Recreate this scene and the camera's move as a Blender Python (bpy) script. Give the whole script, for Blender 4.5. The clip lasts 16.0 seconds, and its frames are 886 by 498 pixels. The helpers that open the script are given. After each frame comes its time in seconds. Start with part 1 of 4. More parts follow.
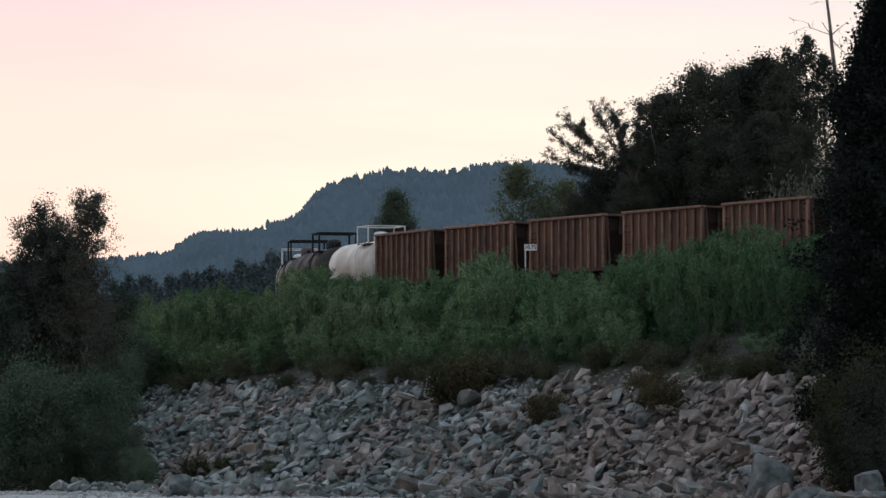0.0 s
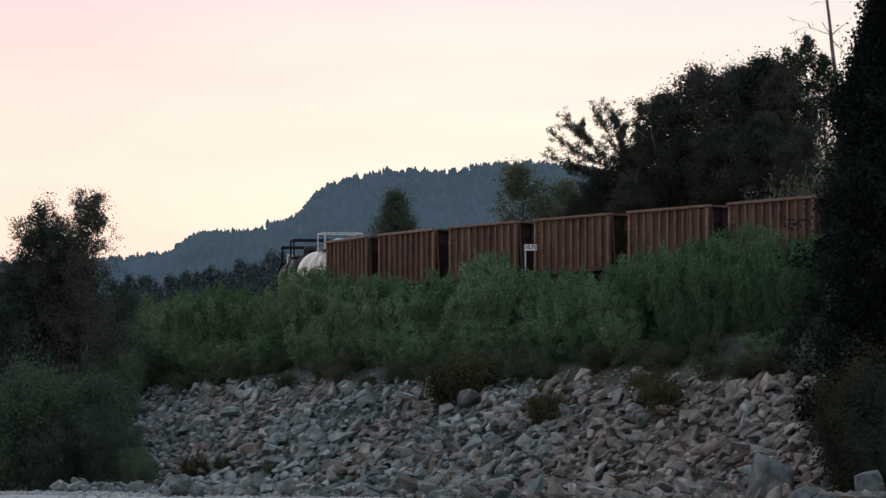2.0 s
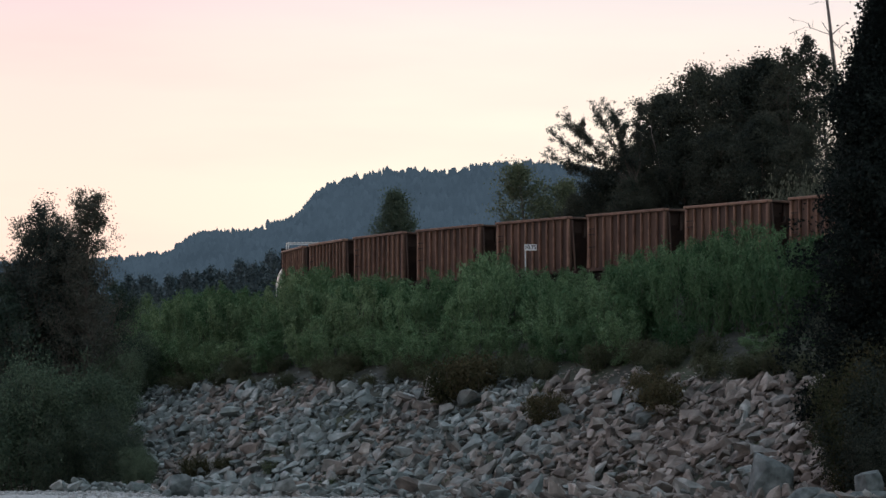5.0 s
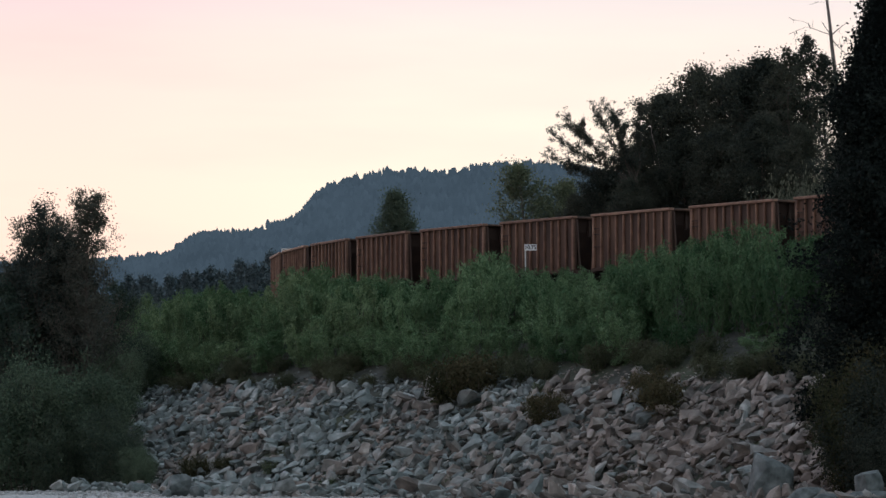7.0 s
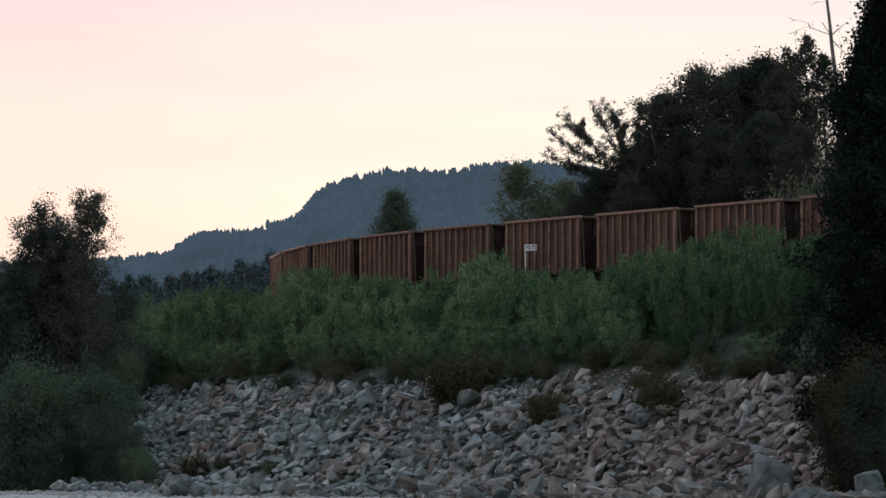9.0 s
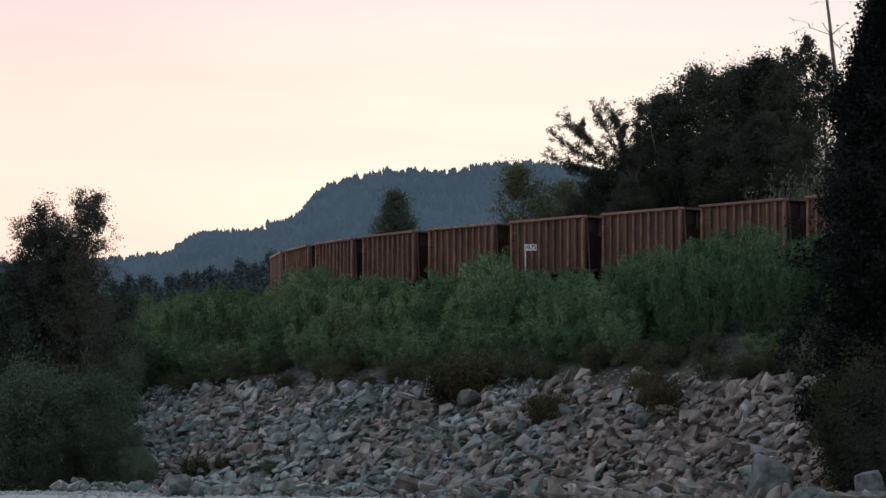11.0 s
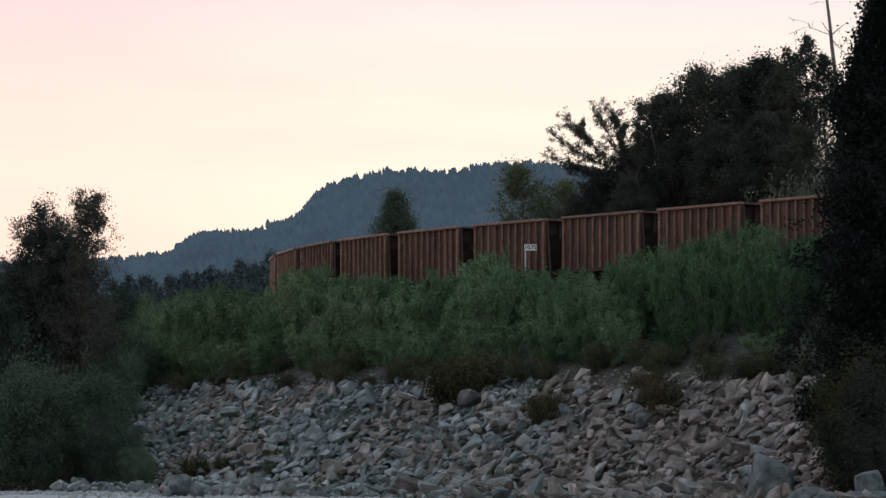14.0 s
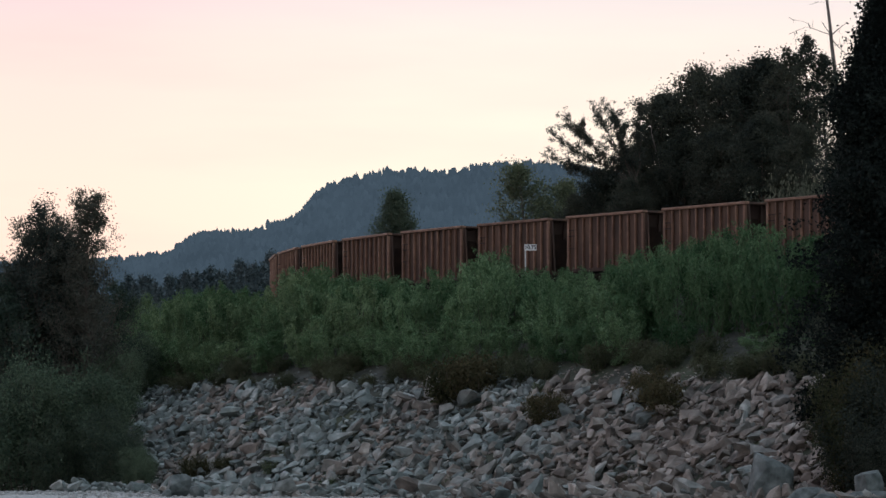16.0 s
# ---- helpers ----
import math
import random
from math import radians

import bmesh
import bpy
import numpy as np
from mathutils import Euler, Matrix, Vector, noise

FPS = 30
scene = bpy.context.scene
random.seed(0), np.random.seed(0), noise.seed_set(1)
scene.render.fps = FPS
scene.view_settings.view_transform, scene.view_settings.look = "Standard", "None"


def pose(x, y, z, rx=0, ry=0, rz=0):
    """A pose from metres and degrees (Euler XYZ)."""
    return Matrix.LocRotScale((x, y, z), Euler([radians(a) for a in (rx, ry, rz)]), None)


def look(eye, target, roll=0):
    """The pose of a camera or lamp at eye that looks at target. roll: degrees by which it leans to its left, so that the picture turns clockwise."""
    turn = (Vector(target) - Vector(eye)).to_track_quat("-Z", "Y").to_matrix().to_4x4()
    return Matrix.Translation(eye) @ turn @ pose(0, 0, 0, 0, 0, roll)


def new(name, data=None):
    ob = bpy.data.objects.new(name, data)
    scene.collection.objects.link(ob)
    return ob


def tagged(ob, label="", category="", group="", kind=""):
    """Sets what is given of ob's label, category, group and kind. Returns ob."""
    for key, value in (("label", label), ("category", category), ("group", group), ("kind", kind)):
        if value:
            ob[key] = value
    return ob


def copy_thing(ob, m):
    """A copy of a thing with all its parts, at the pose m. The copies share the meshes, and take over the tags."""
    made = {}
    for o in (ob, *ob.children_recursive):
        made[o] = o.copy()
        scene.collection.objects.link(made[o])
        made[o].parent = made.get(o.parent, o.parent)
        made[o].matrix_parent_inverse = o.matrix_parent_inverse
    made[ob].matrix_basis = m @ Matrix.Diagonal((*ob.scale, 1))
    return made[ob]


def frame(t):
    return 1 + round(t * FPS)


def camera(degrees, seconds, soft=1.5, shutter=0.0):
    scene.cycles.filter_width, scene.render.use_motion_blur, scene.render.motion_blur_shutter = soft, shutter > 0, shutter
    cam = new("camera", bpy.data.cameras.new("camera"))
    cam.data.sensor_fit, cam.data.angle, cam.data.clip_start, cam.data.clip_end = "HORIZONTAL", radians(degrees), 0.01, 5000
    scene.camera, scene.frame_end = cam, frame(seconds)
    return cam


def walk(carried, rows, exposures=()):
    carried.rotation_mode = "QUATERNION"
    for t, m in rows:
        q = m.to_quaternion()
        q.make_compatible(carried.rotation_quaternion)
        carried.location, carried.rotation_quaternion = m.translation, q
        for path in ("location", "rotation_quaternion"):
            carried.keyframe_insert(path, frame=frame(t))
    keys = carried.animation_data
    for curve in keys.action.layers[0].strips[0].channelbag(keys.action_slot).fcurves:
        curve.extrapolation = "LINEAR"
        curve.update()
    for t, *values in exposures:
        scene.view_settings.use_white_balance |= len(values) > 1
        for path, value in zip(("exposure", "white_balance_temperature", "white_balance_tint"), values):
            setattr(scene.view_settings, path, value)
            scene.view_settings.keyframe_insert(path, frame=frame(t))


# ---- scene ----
cam = camera(12.0, 16.0, soft=1.5)
EYE = (0.0, 0.0, 1.75)
LENS, LEVEL = 7459.0, 800.0   # the lens, and its level line, as the plan takes slopes from them
walk(cam, [(0.0, pose(*EYE, 92.7554)), (16.0, pose(*EYE, 92.7554))], exposures=[(0.0, 0.0), (16.0, 0.0)])

# ---- sky and light: dusk, the sun gone down behind the hill ----
world = bpy.data.worlds.new("world")
scene.world = world
world.use_nodes = True
wn = world.node_tree
wn.nodes.clear()


def wnode(kind, **sets):
    n = wn.nodes.new(kind)
    for k, v in sets.items():
        n.inputs[int(k[1:])].default_value = v
    return n


def ramp_set(ramp, stops, interp="LINEAR"):
    cr = ramp.color_ramp
    cr.interpolation = interp
    while len(cr.elements) < len(stops):
        cr.elements.new(0.5)
    for e, (p, c) in zip(cr.elements, stops):
        e.position, e.color = p, (*c, 1) if len(c) == 3 else c


SKY_GAIN = 1.0
w_out = wn.nodes.new("ShaderNodeOutputWorld")
w_bg = wnode("ShaderNodeBackground", i1=SKY_GAIN)
w_co = wn.nodes.new("ShaderNodeTexCoord")
w_sep = wn.nodes.new("ShaderNodeSeparateXYZ")
wn.links.new(w_co.outputs["Generated"], w_sep.inputs[0])
# by elevation, cream at the horizon, mauve above, dusk blue overhead
w_el = wn.nodes.new("ShaderNodeValToRGB")
ramp_set(w_el, [(0.0, (0.95, 0.86, 0.72)), (0.062, (1.0, 0.945, 0.81)), (0.088, (1.0, 0.905, 0.82)), (0.099, (0.985, 0.88, 0.825)), (0.107, (0.89, 0.815, 0.83)),
                (0.17, (0.79, 0.80, 0.81)), (0.4, (0.67, 0.80, 0.90)), (1.0, (0.58, 0.75, 0.92))])
wn.links.new(w_sep.outputs["Z"], w_el.inputs[0])
# rosy on the side away from the sunset's middle
w_az = wn.nodes.new("ShaderNodeMapRange")
for i, v in ((1, -0.10), (2, 0.005), (3, 1.0), (4, 0.0)):
    w_az.inputs[i].default_value = v
w_az.interpolation_type = "SMOOTHSTEP"
wn.links.new(w_sep.outputs["X"], w_az.inputs[0])
w_rose = wn.nodes.new("ShaderNodeMix")
w_rose.data_type, w_rose.blend_type = "RGBA", "MULTIPLY"
w_rose.inputs[7].default_value = (1.0, 0.87, 0.92, 1)
wn.links.new(w_az.outputs[0], w_rose.inputs[0])
wn.links.new(w_el.outputs[0], w_rose.inputs[6])
# thin long veils of cloud
w_map = wn.nodes.new("ShaderNodeMapping")
w_map.inputs[3].default_value = (9, 9, 60)
w_map.inputs[2].default_value = (0, 0.10, 0)
w_no = wnode("ShaderNodeTexNoise", i2=1.0, i3=4.0)
w_cl = wn.nodes.new("ShaderNodeMapRange")
for i, v in ((1, 0.45), (2, 0.75), (3, 0.0), (4, 0.55)):
    w_cl.inputs[i].default_value = v
w_veil = wn.nodes.new("ShaderNodeMix")
w_veil.data_type, w_veil.blend_type = "RGBA", "MULTIPLY"
w_veil.inputs[7].default_value = (0.93, 0.84, 0.9, 1)
wn.links.new(w_co.outputs["Generated"], w_map.inputs[0])
wn.links.new(w_map.outputs[0], w_no.inputs[0])
wn.links.new(w_no.outputs[0], w_cl.inputs[0])
wn.links.new(w_cl.outputs[0], w_veil.inputs[0])
wn.links.new(w_rose.outputs[2], w_veil.inputs[6])
# darker away from the sunset
w_back = wn.nodes.new("ShaderNodeMapRange")
for i, v in ((1, -0.9), (2, 0.9), (3, 0.62), (4, 1.0)):
    w_back.inputs[i].default_value = v
wn.links.new(w_sep.outputs["Y"], w_back.inputs[0])
w_dim = wn.nodes.new("ShaderNodeMix")
w_dim.data_type, w_dim.blend_type = "RGBA", "MULTIPLY"
w_dim.inputs[0].default_value = 1.0
wn.links.new(w_veil.outputs[2], w_dim.inputs[6])
wn.links.new(w_back.outputs[0], w_dim.inputs[7])
# the clear air's own scatter
w_sky = wn.nodes.new("ShaderNodeTexSky")
w_sky.sky_type, w_sky.sun_disc = "NISHITA", False
w_sky.sun_elevation, w_sky.sun_rotation = radians(2.0), radians(-6.0)
w_add = wn.nodes.new("ShaderNodeMix")
w_add.data_type, w_add.blend_type = "RGBA", "ADD"
w_add.inputs[0].default_value = 0.006
wn.links.new(w_dim.outputs[2], w_add.inputs[6])
wn.links.new(w_sky.outputs[0], w_add.inputs[7])
wn.links.new(w_add.outputs[2], w_bg.inputs[0])
wn.links.new(w_bg.outputs[0], w_out.inputs[0])

sun = new("sun", bpy.data.lights.new("sun", "SUN"))
sun.data.energy, sun.data.angle, sun.data.color = 0.5, radians(20), (1.0, 0.78, 0.6)
sun.matrix_world = look((-100, 900, 90), (0, 0, 0))


# ---- materials ----
def material(name, colors, scale=4.0, rough=0.8, metal=0.0, bump=0.2, bump_scale=30.0, island=0.0, per_object=0.0, stain=None, stain_scale=1.0,
             through_light=0.0, coords="Object", stretch=(1, 1, 1)):
    """Noise between the colours, a second larger scale of stain, fine relief; islands or objects vary."""
    m = bpy.data.materials.new(name)
    m.use_nodes = True
    t = m.node_tree
    b = t.nodes["Principled BSDF"]
    b.inputs["Roughness"].default_value, b.inputs["Metallic"].default_value = rough, metal
    co = t.nodes.new("ShaderNodeTexCoord")
    mp = t.nodes.new("ShaderNodeMapping")
    mp.inputs[3].default_value = stretch
    t.links.new(t.nodes.new("ShaderNodeNewGeometry").outputs["Position"] if coords == "Position" else co.outputs[coords], mp.inputs[0])
    n1 = t.nodes.new("ShaderNodeTexNoise")
    n1.inputs["Scale"].default_value, n1.inputs["Detail"].default_value = scale, 6.0
    t.links.new(mp.outputs[0], n1.inputs[0])
    r = t.nodes.new("ShaderNodeValToRGB")
    k = len(colors)
    ramp_set(r, [(0.28 + 0.44 * i / max(1, k - 1), c) for i, c in enumerate(colors)])
    value = n1.outputs[0]
    sources = []
    if island:
        sources.append((t.nodes.new("ShaderNodeNewGeometry").outputs["Random Per Island"], island))
    if per_object:
        sources.append((t.nodes.new("ShaderNodeObjectInfo").outputs["Random"], per_object))
    for src, amount in sources:
        a = t.nodes.new("ShaderNodeMath")
        a.operation = "MULTIPLY_ADD"
        a.inputs[1].default_value = amount
        t.links.new(src, a.inputs[0])
        s = t.nodes.new("ShaderNodeMath")
        s.operation = "SUBTRACT"
        s.inputs[1].default_value = 0.5 * amount
        t.links.new(value, a.inputs[2])
        t.links.new(a.outputs[0], s.inputs[0])
        value = s.outputs[0]
    t.links.new(value, r.inputs[0])
    out = r.outputs[0]
    if stain:
        n2 = t.nodes.new("ShaderNodeTexNoise")
        n2.inputs["Scale"].default_value, n2.inputs["Detail"].default_value = stain_scale, 3.0
        t.links.new(mp.outputs[0], n2.inputs[0])
        mr = t.nodes.new("ShaderNodeMapRange")
        for i, v in ((1, 0.45), (2, 0.65), (3, 0.0), (4, 0.75)):
            mr.inputs[i].default_value = v
        t.links.new(n2.outputs[0], mr.inputs[0])
        mx = t.nodes.new("ShaderNodeMix")
        mx.data_type = "RGBA"
        mx.inputs[7].default_value = (*stain, 1)
        t.links.new(mr.outputs[0], mx.inputs[0])
        t.links.new(out, mx.inputs[6])
        out = mx.outputs[2]
    t.links.new(out, b.inputs["Base Color"])
    if bump:
        n3 = t.nodes.new("ShaderNodeTexNoise")
        n3.inputs["Scale"].default_value, n3.inputs["Detail"].default_value = bump_scale, 4.0
        t.links.new(mp.outputs[0], n3.inputs[0])
        bp = t.nodes.new("ShaderNodeBump")
        bp.inputs["Strength"].default_value, bp.inputs["Distance"].default_value = bump, 0.03
        t.links.new(n3.outputs[0], bp.inputs["Height"])
        t.links.new(bp.outputs[0], b.inputs["Normal"])
    if through_light:
        b.inputs["Specular IOR Level"].default_value = 0.12
        tr = t.nodes.new("ShaderNodeBsdfTranslucent")
        t.links.new(out, tr.inputs[0])
        ms = t.nodes.new("ShaderNodeMixShader")
        ms.inputs[0].default_value = through_light
        t.links.new(b.outputs[0], ms.inputs[1])
        t.links.new(tr.outputs[0], ms.inputs[2])
        t.links.new(ms.outputs[0], t.nodes["Material Output"].inputs[0])
    return m


M = {}
M["rust"] = material("rusty_side_steel", [(0.055, 0.032, 0.023), (0.10, 0.056, 0.038), (0.15, 0.084, 0.056)], 1.6, 0.75, 0.0, 0.25, 25,
                     stain=(0.042, 0.024, 0.02), stain_scale=0.7, stretch=(1.6, 1.6, 0.35), per_object=0.3)
M["rust_light"] = material("worn_rim_steel", [(0.14, 0.075, 0.05), (0.22, 0.12, 0.08), (0.31, 0.18, 0.12)], 2.5, 0.65, 0.0, 0.2, 30, per_object=0.3)
# rust with the shade of the recessed car ends put into its colour
M["rust_dark"] = material("shade_darkened_end_steel", [(0.034, 0.021, 0.017), (0.075, 0.043, 0.032)], 2.0, 0.8, 0.0, 0.2, 25)
M["iron"] = material("dark_running_iron", [(0.02, 0.018, 0.016), (0.045, 0.037, 0.03)], 5, 0.7, 0.3, 0.2, 40)
M["cream"] = material("weathered_cream_paint", [(0.60, 0.58, 0.49), (0.74, 0.72, 0.63), (0.84, 0.82, 0.74)], 1.5, 0.55, 0.0, 0.1, 20,
                      stain=(0.40, 0.36, 0.29), stain_scale=0.8, stretch=(0.8, 1.2, 0.6))
M["black_tank"] = material("sooty_black_paint", [(0.02, 0.02, 0.021), (0.035, 0.034, 0.034)], 1.5, 0.8, 0.0, 0.1, 20, stain=(0.05, 0.042, 0.036), stain_scale=0.7)
M["grey_tank"] = material("dull_grey_paint", [(0.10, 0.095, 0.09), (0.16, 0.15, 0.14)], 1.5, 0.75, 0.0, 0.1, 20, stain=(0.075, 0.068, 0.062), stain_scale=0.7)
M["white_metal"] = material("white_painted_metal", [(0.62, 0.63, 0.62), (0.78, 0.78, 0.76)], 6, 0.5, 0.0, 0.05, 40)
M["black_metal"] = material("black_painted_metal", [(0.007, 0.007, 0.008), (0.014, 0.014, 0.015)], 6, 0.95)
M["plate"] = material("white_enamel", [(0.86, 0.88, 0.90), (0.91, 0.92, 0.93)], 3, 0.35, 0.0, 0.0)
M["letter"] = material("black_lettering", [(0.012, 0.012, 0.013), (0.02, 0.02, 0.02)], 6, 0.6, bump=0)


def rock_material(name, single):
    """Two rocks tipped together, brown and blue-grey, in patches and block by block."""
    m = bpy.data.materials.new(name)
    m.use_nodes = True
    t = m.node_tree
    b = t.nodes["Principled BSDF"]
    b.inputs["Roughness"].default_value = 0.9
    geo = t.nodes.new("ShaderNodeNewGeometry")
    chance = t.nodes.new("ShaderNodeObjectInfo").outputs["Random"] if single else geo.outputs["Random Per Island"]

    def noise_of(scale, detail):
        n = t.nodes.new("ShaderNodeTexNoise")
        n.inputs["Scale"].default_value, n.inputs["Detail"].default_value = scale, detail
        t.links.new(geo.outputs["Position"], n.inputs[0])
        return n.outputs[0]

    def calc(op, x, y, z=0.0):
        n = t.nodes.new("ShaderNodeMath")
        n.operation = op
        for i, v in enumerate((x, y, z)):
            if isinstance(v, float):
                n.inputs[i].default_value = v
            else:
                t.links.new(v, n.inputs[i])
        return n.outputs[0]

    # lightness: grain and block; the white noise gives a block a second chance, apart from the first
    white = t.nodes.new("ShaderNodeTexWhiteNoise")
    white.noise_dimensions = "1D"
    t.links.new(chance, white.inputs["W"])
    tone = calc("MULTIPLY_ADD", white.outputs["Value"], 0.5, calc("MULTIPLY_ADD", noise_of(2.4, 7.0), 1.1, -0.30))
    brown, blue = t.nodes.new("ShaderNodeValToRGB"), t.nodes.new("ShaderNodeValToRGB")
    ramp_set(brown, [(0.15, (0.06, 0.053, 0.046)), (0.45, (0.188, 0.163, 0.14)), (0.7, (0.30, 0.265, 0.232)), (0.95, (0.53, 0.495, 0.44))])
    ramp_set(blue, [(0.15, (0.05, 0.062, 0.058)), (0.45, (0.155, 0.188, 0.180)), (0.7, (0.25, 0.29, 0.278)), (0.95, (0.50, 0.54, 0.52))])
    for r in (brown, blue):
        t.links.new(tone, r.inputs[0])
    # more brown rock where the later loads were tipped, up the line
    sep = t.nodes.new("ShaderNodeSeparateXYZ")
    t.links.new(geo.outputs["Position"], sep.inputs[0])
    load = t.nodes.new("ShaderNodeMapRange")
    for i, v in ((1, -4.0), (2, 8.0), (3, -0.10), (4, 0.16)):
        load.inputs[i].default_value = v
    t.links.new(sep.outputs["X"], load.inputs[0])
    patch = calc("ADD", calc("MULTIPLY_ADD", chance, 0.30, noise_of(0.22, 2.0)), load.outputs[0])
    which = t.nodes.new("ShaderNodeMapRange")
    for i, v in ((1, 0.56), (2, 0.74), (3, 0.0), (4, 1.0)):
        which.inputs[i].default_value = v
    t.links.new(patch, which.inputs[0])
    mx = t.nodes.new("ShaderNodeMix")
    mx.data_type = "RGBA"
    t.links.new(which.outputs[0], mx.inputs[0])
    t.links.new(blue.outputs[0], mx.inputs[6])
    t.links.new(brown.outputs[0], mx.inputs[7])
    t.links.new(mx.outputs[2], b.inputs["Base Color"])
    bp = t.nodes.new("ShaderNodeBump")
    bp.inputs["Strength"].default_value, bp.inputs["Distance"].default_value = 0.9, 0.05
    t.links.new(noise_of(5.5, 6.0), bp.inputs["Height"])
    t.links.new(bp.outputs[0], b.inputs["Normal"])
    return m


M["stone"], M["stone_part"] = rock_material("broken_granite", False), rock_material("broken_granite_block", True)
M["slab"] = material("pale_weathered_slab", [(0.045, 0.056, 0.055), (0.14, 0.165, 0.162), (0.27, 0.305, 0.30)], 2.6, 0.9, 0.0, 1.0, 4, stain=(0.075, 0.085, 0.08), stain_scale=1.4)
M["earth"] = material("bank_earth_and_scree", [(0.024, 0.029, 0.022), (0.046, 0.051, 0.04), (0.085, 0.092, 0.082)], 1.3, 0.95, 0.0, 0.6, 6, stain=(0.05, 0.065, 0.03), stain_scale=0.25)
M["shingle"] = material("grey_shingle", [(0.26, 0.27, 0.26), (0.38, 0.39, 0.38), (0.50, 0.50, 0.48)], 5.0, 0.9, 0.0, 0.8, 12, island=0.3)
M["ballast"] = material("track_ballast", [(0.10, 0.095, 0.09), (0.2, 0.19, 0.18)], 9, 0.95, 0.0, 0.8, 18)
M["sleeper"] = material("tarred_sleeper_wood", [(0.04, 0.03, 0.022), (0.08, 0.06, 0.045)], 6, 0.9)
M["bark"] = material("grey_brown_bark", [(0.06, 0.05, 0.04), (0.13, 0.11, 0.09)], 5, 0.95, 0.0, 0.6, 20, stretch=(1, 1, 0.3))
M["pale_bark"] = material("pale_dead_wood", [(0.14, 0.12, 0.11), (0.25, 0.22, 0.20)], 5, 0.9, 0.0, 0.5, 20, stretch=(1, 1, 0.3))


def leaf_material(name, dark, light, scale=0.5, translucent=0.25):
    mid = tuple(0.5 * (a + b) for a, b in zip(dark, light))
    return material(name, [dark, mid, light], scale, 0.75, 0.0, 0.0, island=0.45, per_object=0.35, through_light=translucent)


M["willow"] = leaf_material("willow_leaf", (0.078, 0.152, 0.072), (0.222, 0.33, 0.178))
M["willow_deep"] = leaf_material("deep_willow_leaf", (0.042, 0.098, 0.046), (0.14, 0.232, 0.118))
M["willow_young"] = leaf_material("young_willow_leaf", (0.088, 0.152, 0.074), (0.225, 0.31, 0.168))
M["willow_dry"] = leaf_material("browning_willow_leaf", (0.055, 0.072, 0.042), (0.125, 0.135, 0.078))
# warmed towards brown in the colour itself, for sky light through leaf edges
M["aspen"] = leaf_material("backlit_aspen_leaf", (0.048, 0.065, 0.058), (0.118, 0.118, 0.092), translucent=0.22)
M["alder"] = leaf_material("dark_broad_leaf", (0.046, 0.072, 0.056), (0.108, 0.142, 0.094))
# nearly black: the dense crown's own shade is put into this leaf colour
M["alder_shaded"] = leaf_material("shade_darkened_broad_leaf", (0.008, 0.013, 0.012), (0.03, 0.04, 0.032), translucent=0.1)
M["shore_leaf"] = leaf_material("olive_shrub_leaf", (0.062, 0.10, 0.068), (0.15, 0.20, 0.13))
M["alder_brown"] = leaf_material("browning_broad_leaf", (0.042, 0.052, 0.026), (0.105, 0.092, 0.05))
M["oak"] = leaf_material("shadow_broad_leaf", (0.032, 0.044, 0.037), (0.082, 0.09, 0.066), translucent=0.2)
M["sallow"] = leaf_material("yellow_green_leaf", (0.085, 0.115, 0.068), (0.185, 0.205, 0.12))
# lighter and bluer than spruce: 400 m of haze mixed into the colour
M["spruce"] = leaf_material("hazed_spruce_needle", (0.06, 0.094, 0.106), (0.125, 0.165, 0.175), translucent=0.05)
M["weed"] = leaf_material("grey_green_weed", (0.075, 0.09, 0.066), (0.17, 0.18, 0.13))
M["far_wood"] = material("distant_forest_haze_glow", [(0.002, 0.003, 0.003), (0.006, 0.008, 0.007)], 0.008, 0.95, 0.0, 0.0, island=0.15)


def paint_haze(m, near, far):
    """Paints the blue of two miles of air into a dark wood's emission, uneven with its folds."""
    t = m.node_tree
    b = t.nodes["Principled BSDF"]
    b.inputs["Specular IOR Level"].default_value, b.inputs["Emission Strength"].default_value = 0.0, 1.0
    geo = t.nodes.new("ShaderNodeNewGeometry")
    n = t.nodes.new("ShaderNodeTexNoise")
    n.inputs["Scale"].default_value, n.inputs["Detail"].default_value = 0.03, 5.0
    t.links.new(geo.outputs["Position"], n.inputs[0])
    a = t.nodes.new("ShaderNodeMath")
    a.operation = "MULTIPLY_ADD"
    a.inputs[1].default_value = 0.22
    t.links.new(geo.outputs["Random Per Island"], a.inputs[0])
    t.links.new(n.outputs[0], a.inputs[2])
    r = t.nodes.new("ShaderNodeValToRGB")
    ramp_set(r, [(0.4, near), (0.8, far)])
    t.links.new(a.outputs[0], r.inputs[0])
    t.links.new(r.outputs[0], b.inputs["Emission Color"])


# distance haze, as a faint surface glow on the hill and its forest
paint_haze(M["far_wood"], (0.044, 0.068, 0.095), (0.058, 0.088, 0.122))


# ---- mesh helpers ----
def part(name, bm, mat, parent=None, label=""):
    """Links a bmesh, or a mesh, as one object under a thing or a part."""
    if isinstance(bm, bmesh.types.BMesh):
        me = bpy.data.meshes.new(name)
        bm.to_mesh(me)
        bm.free()
    else:
        me = bm
    if mat and not me.materials:
        me.materials.append(mat)
    ob = new(name, me)
    ob.parent = parent
    if label:
        ob["label"] = label
    return ob


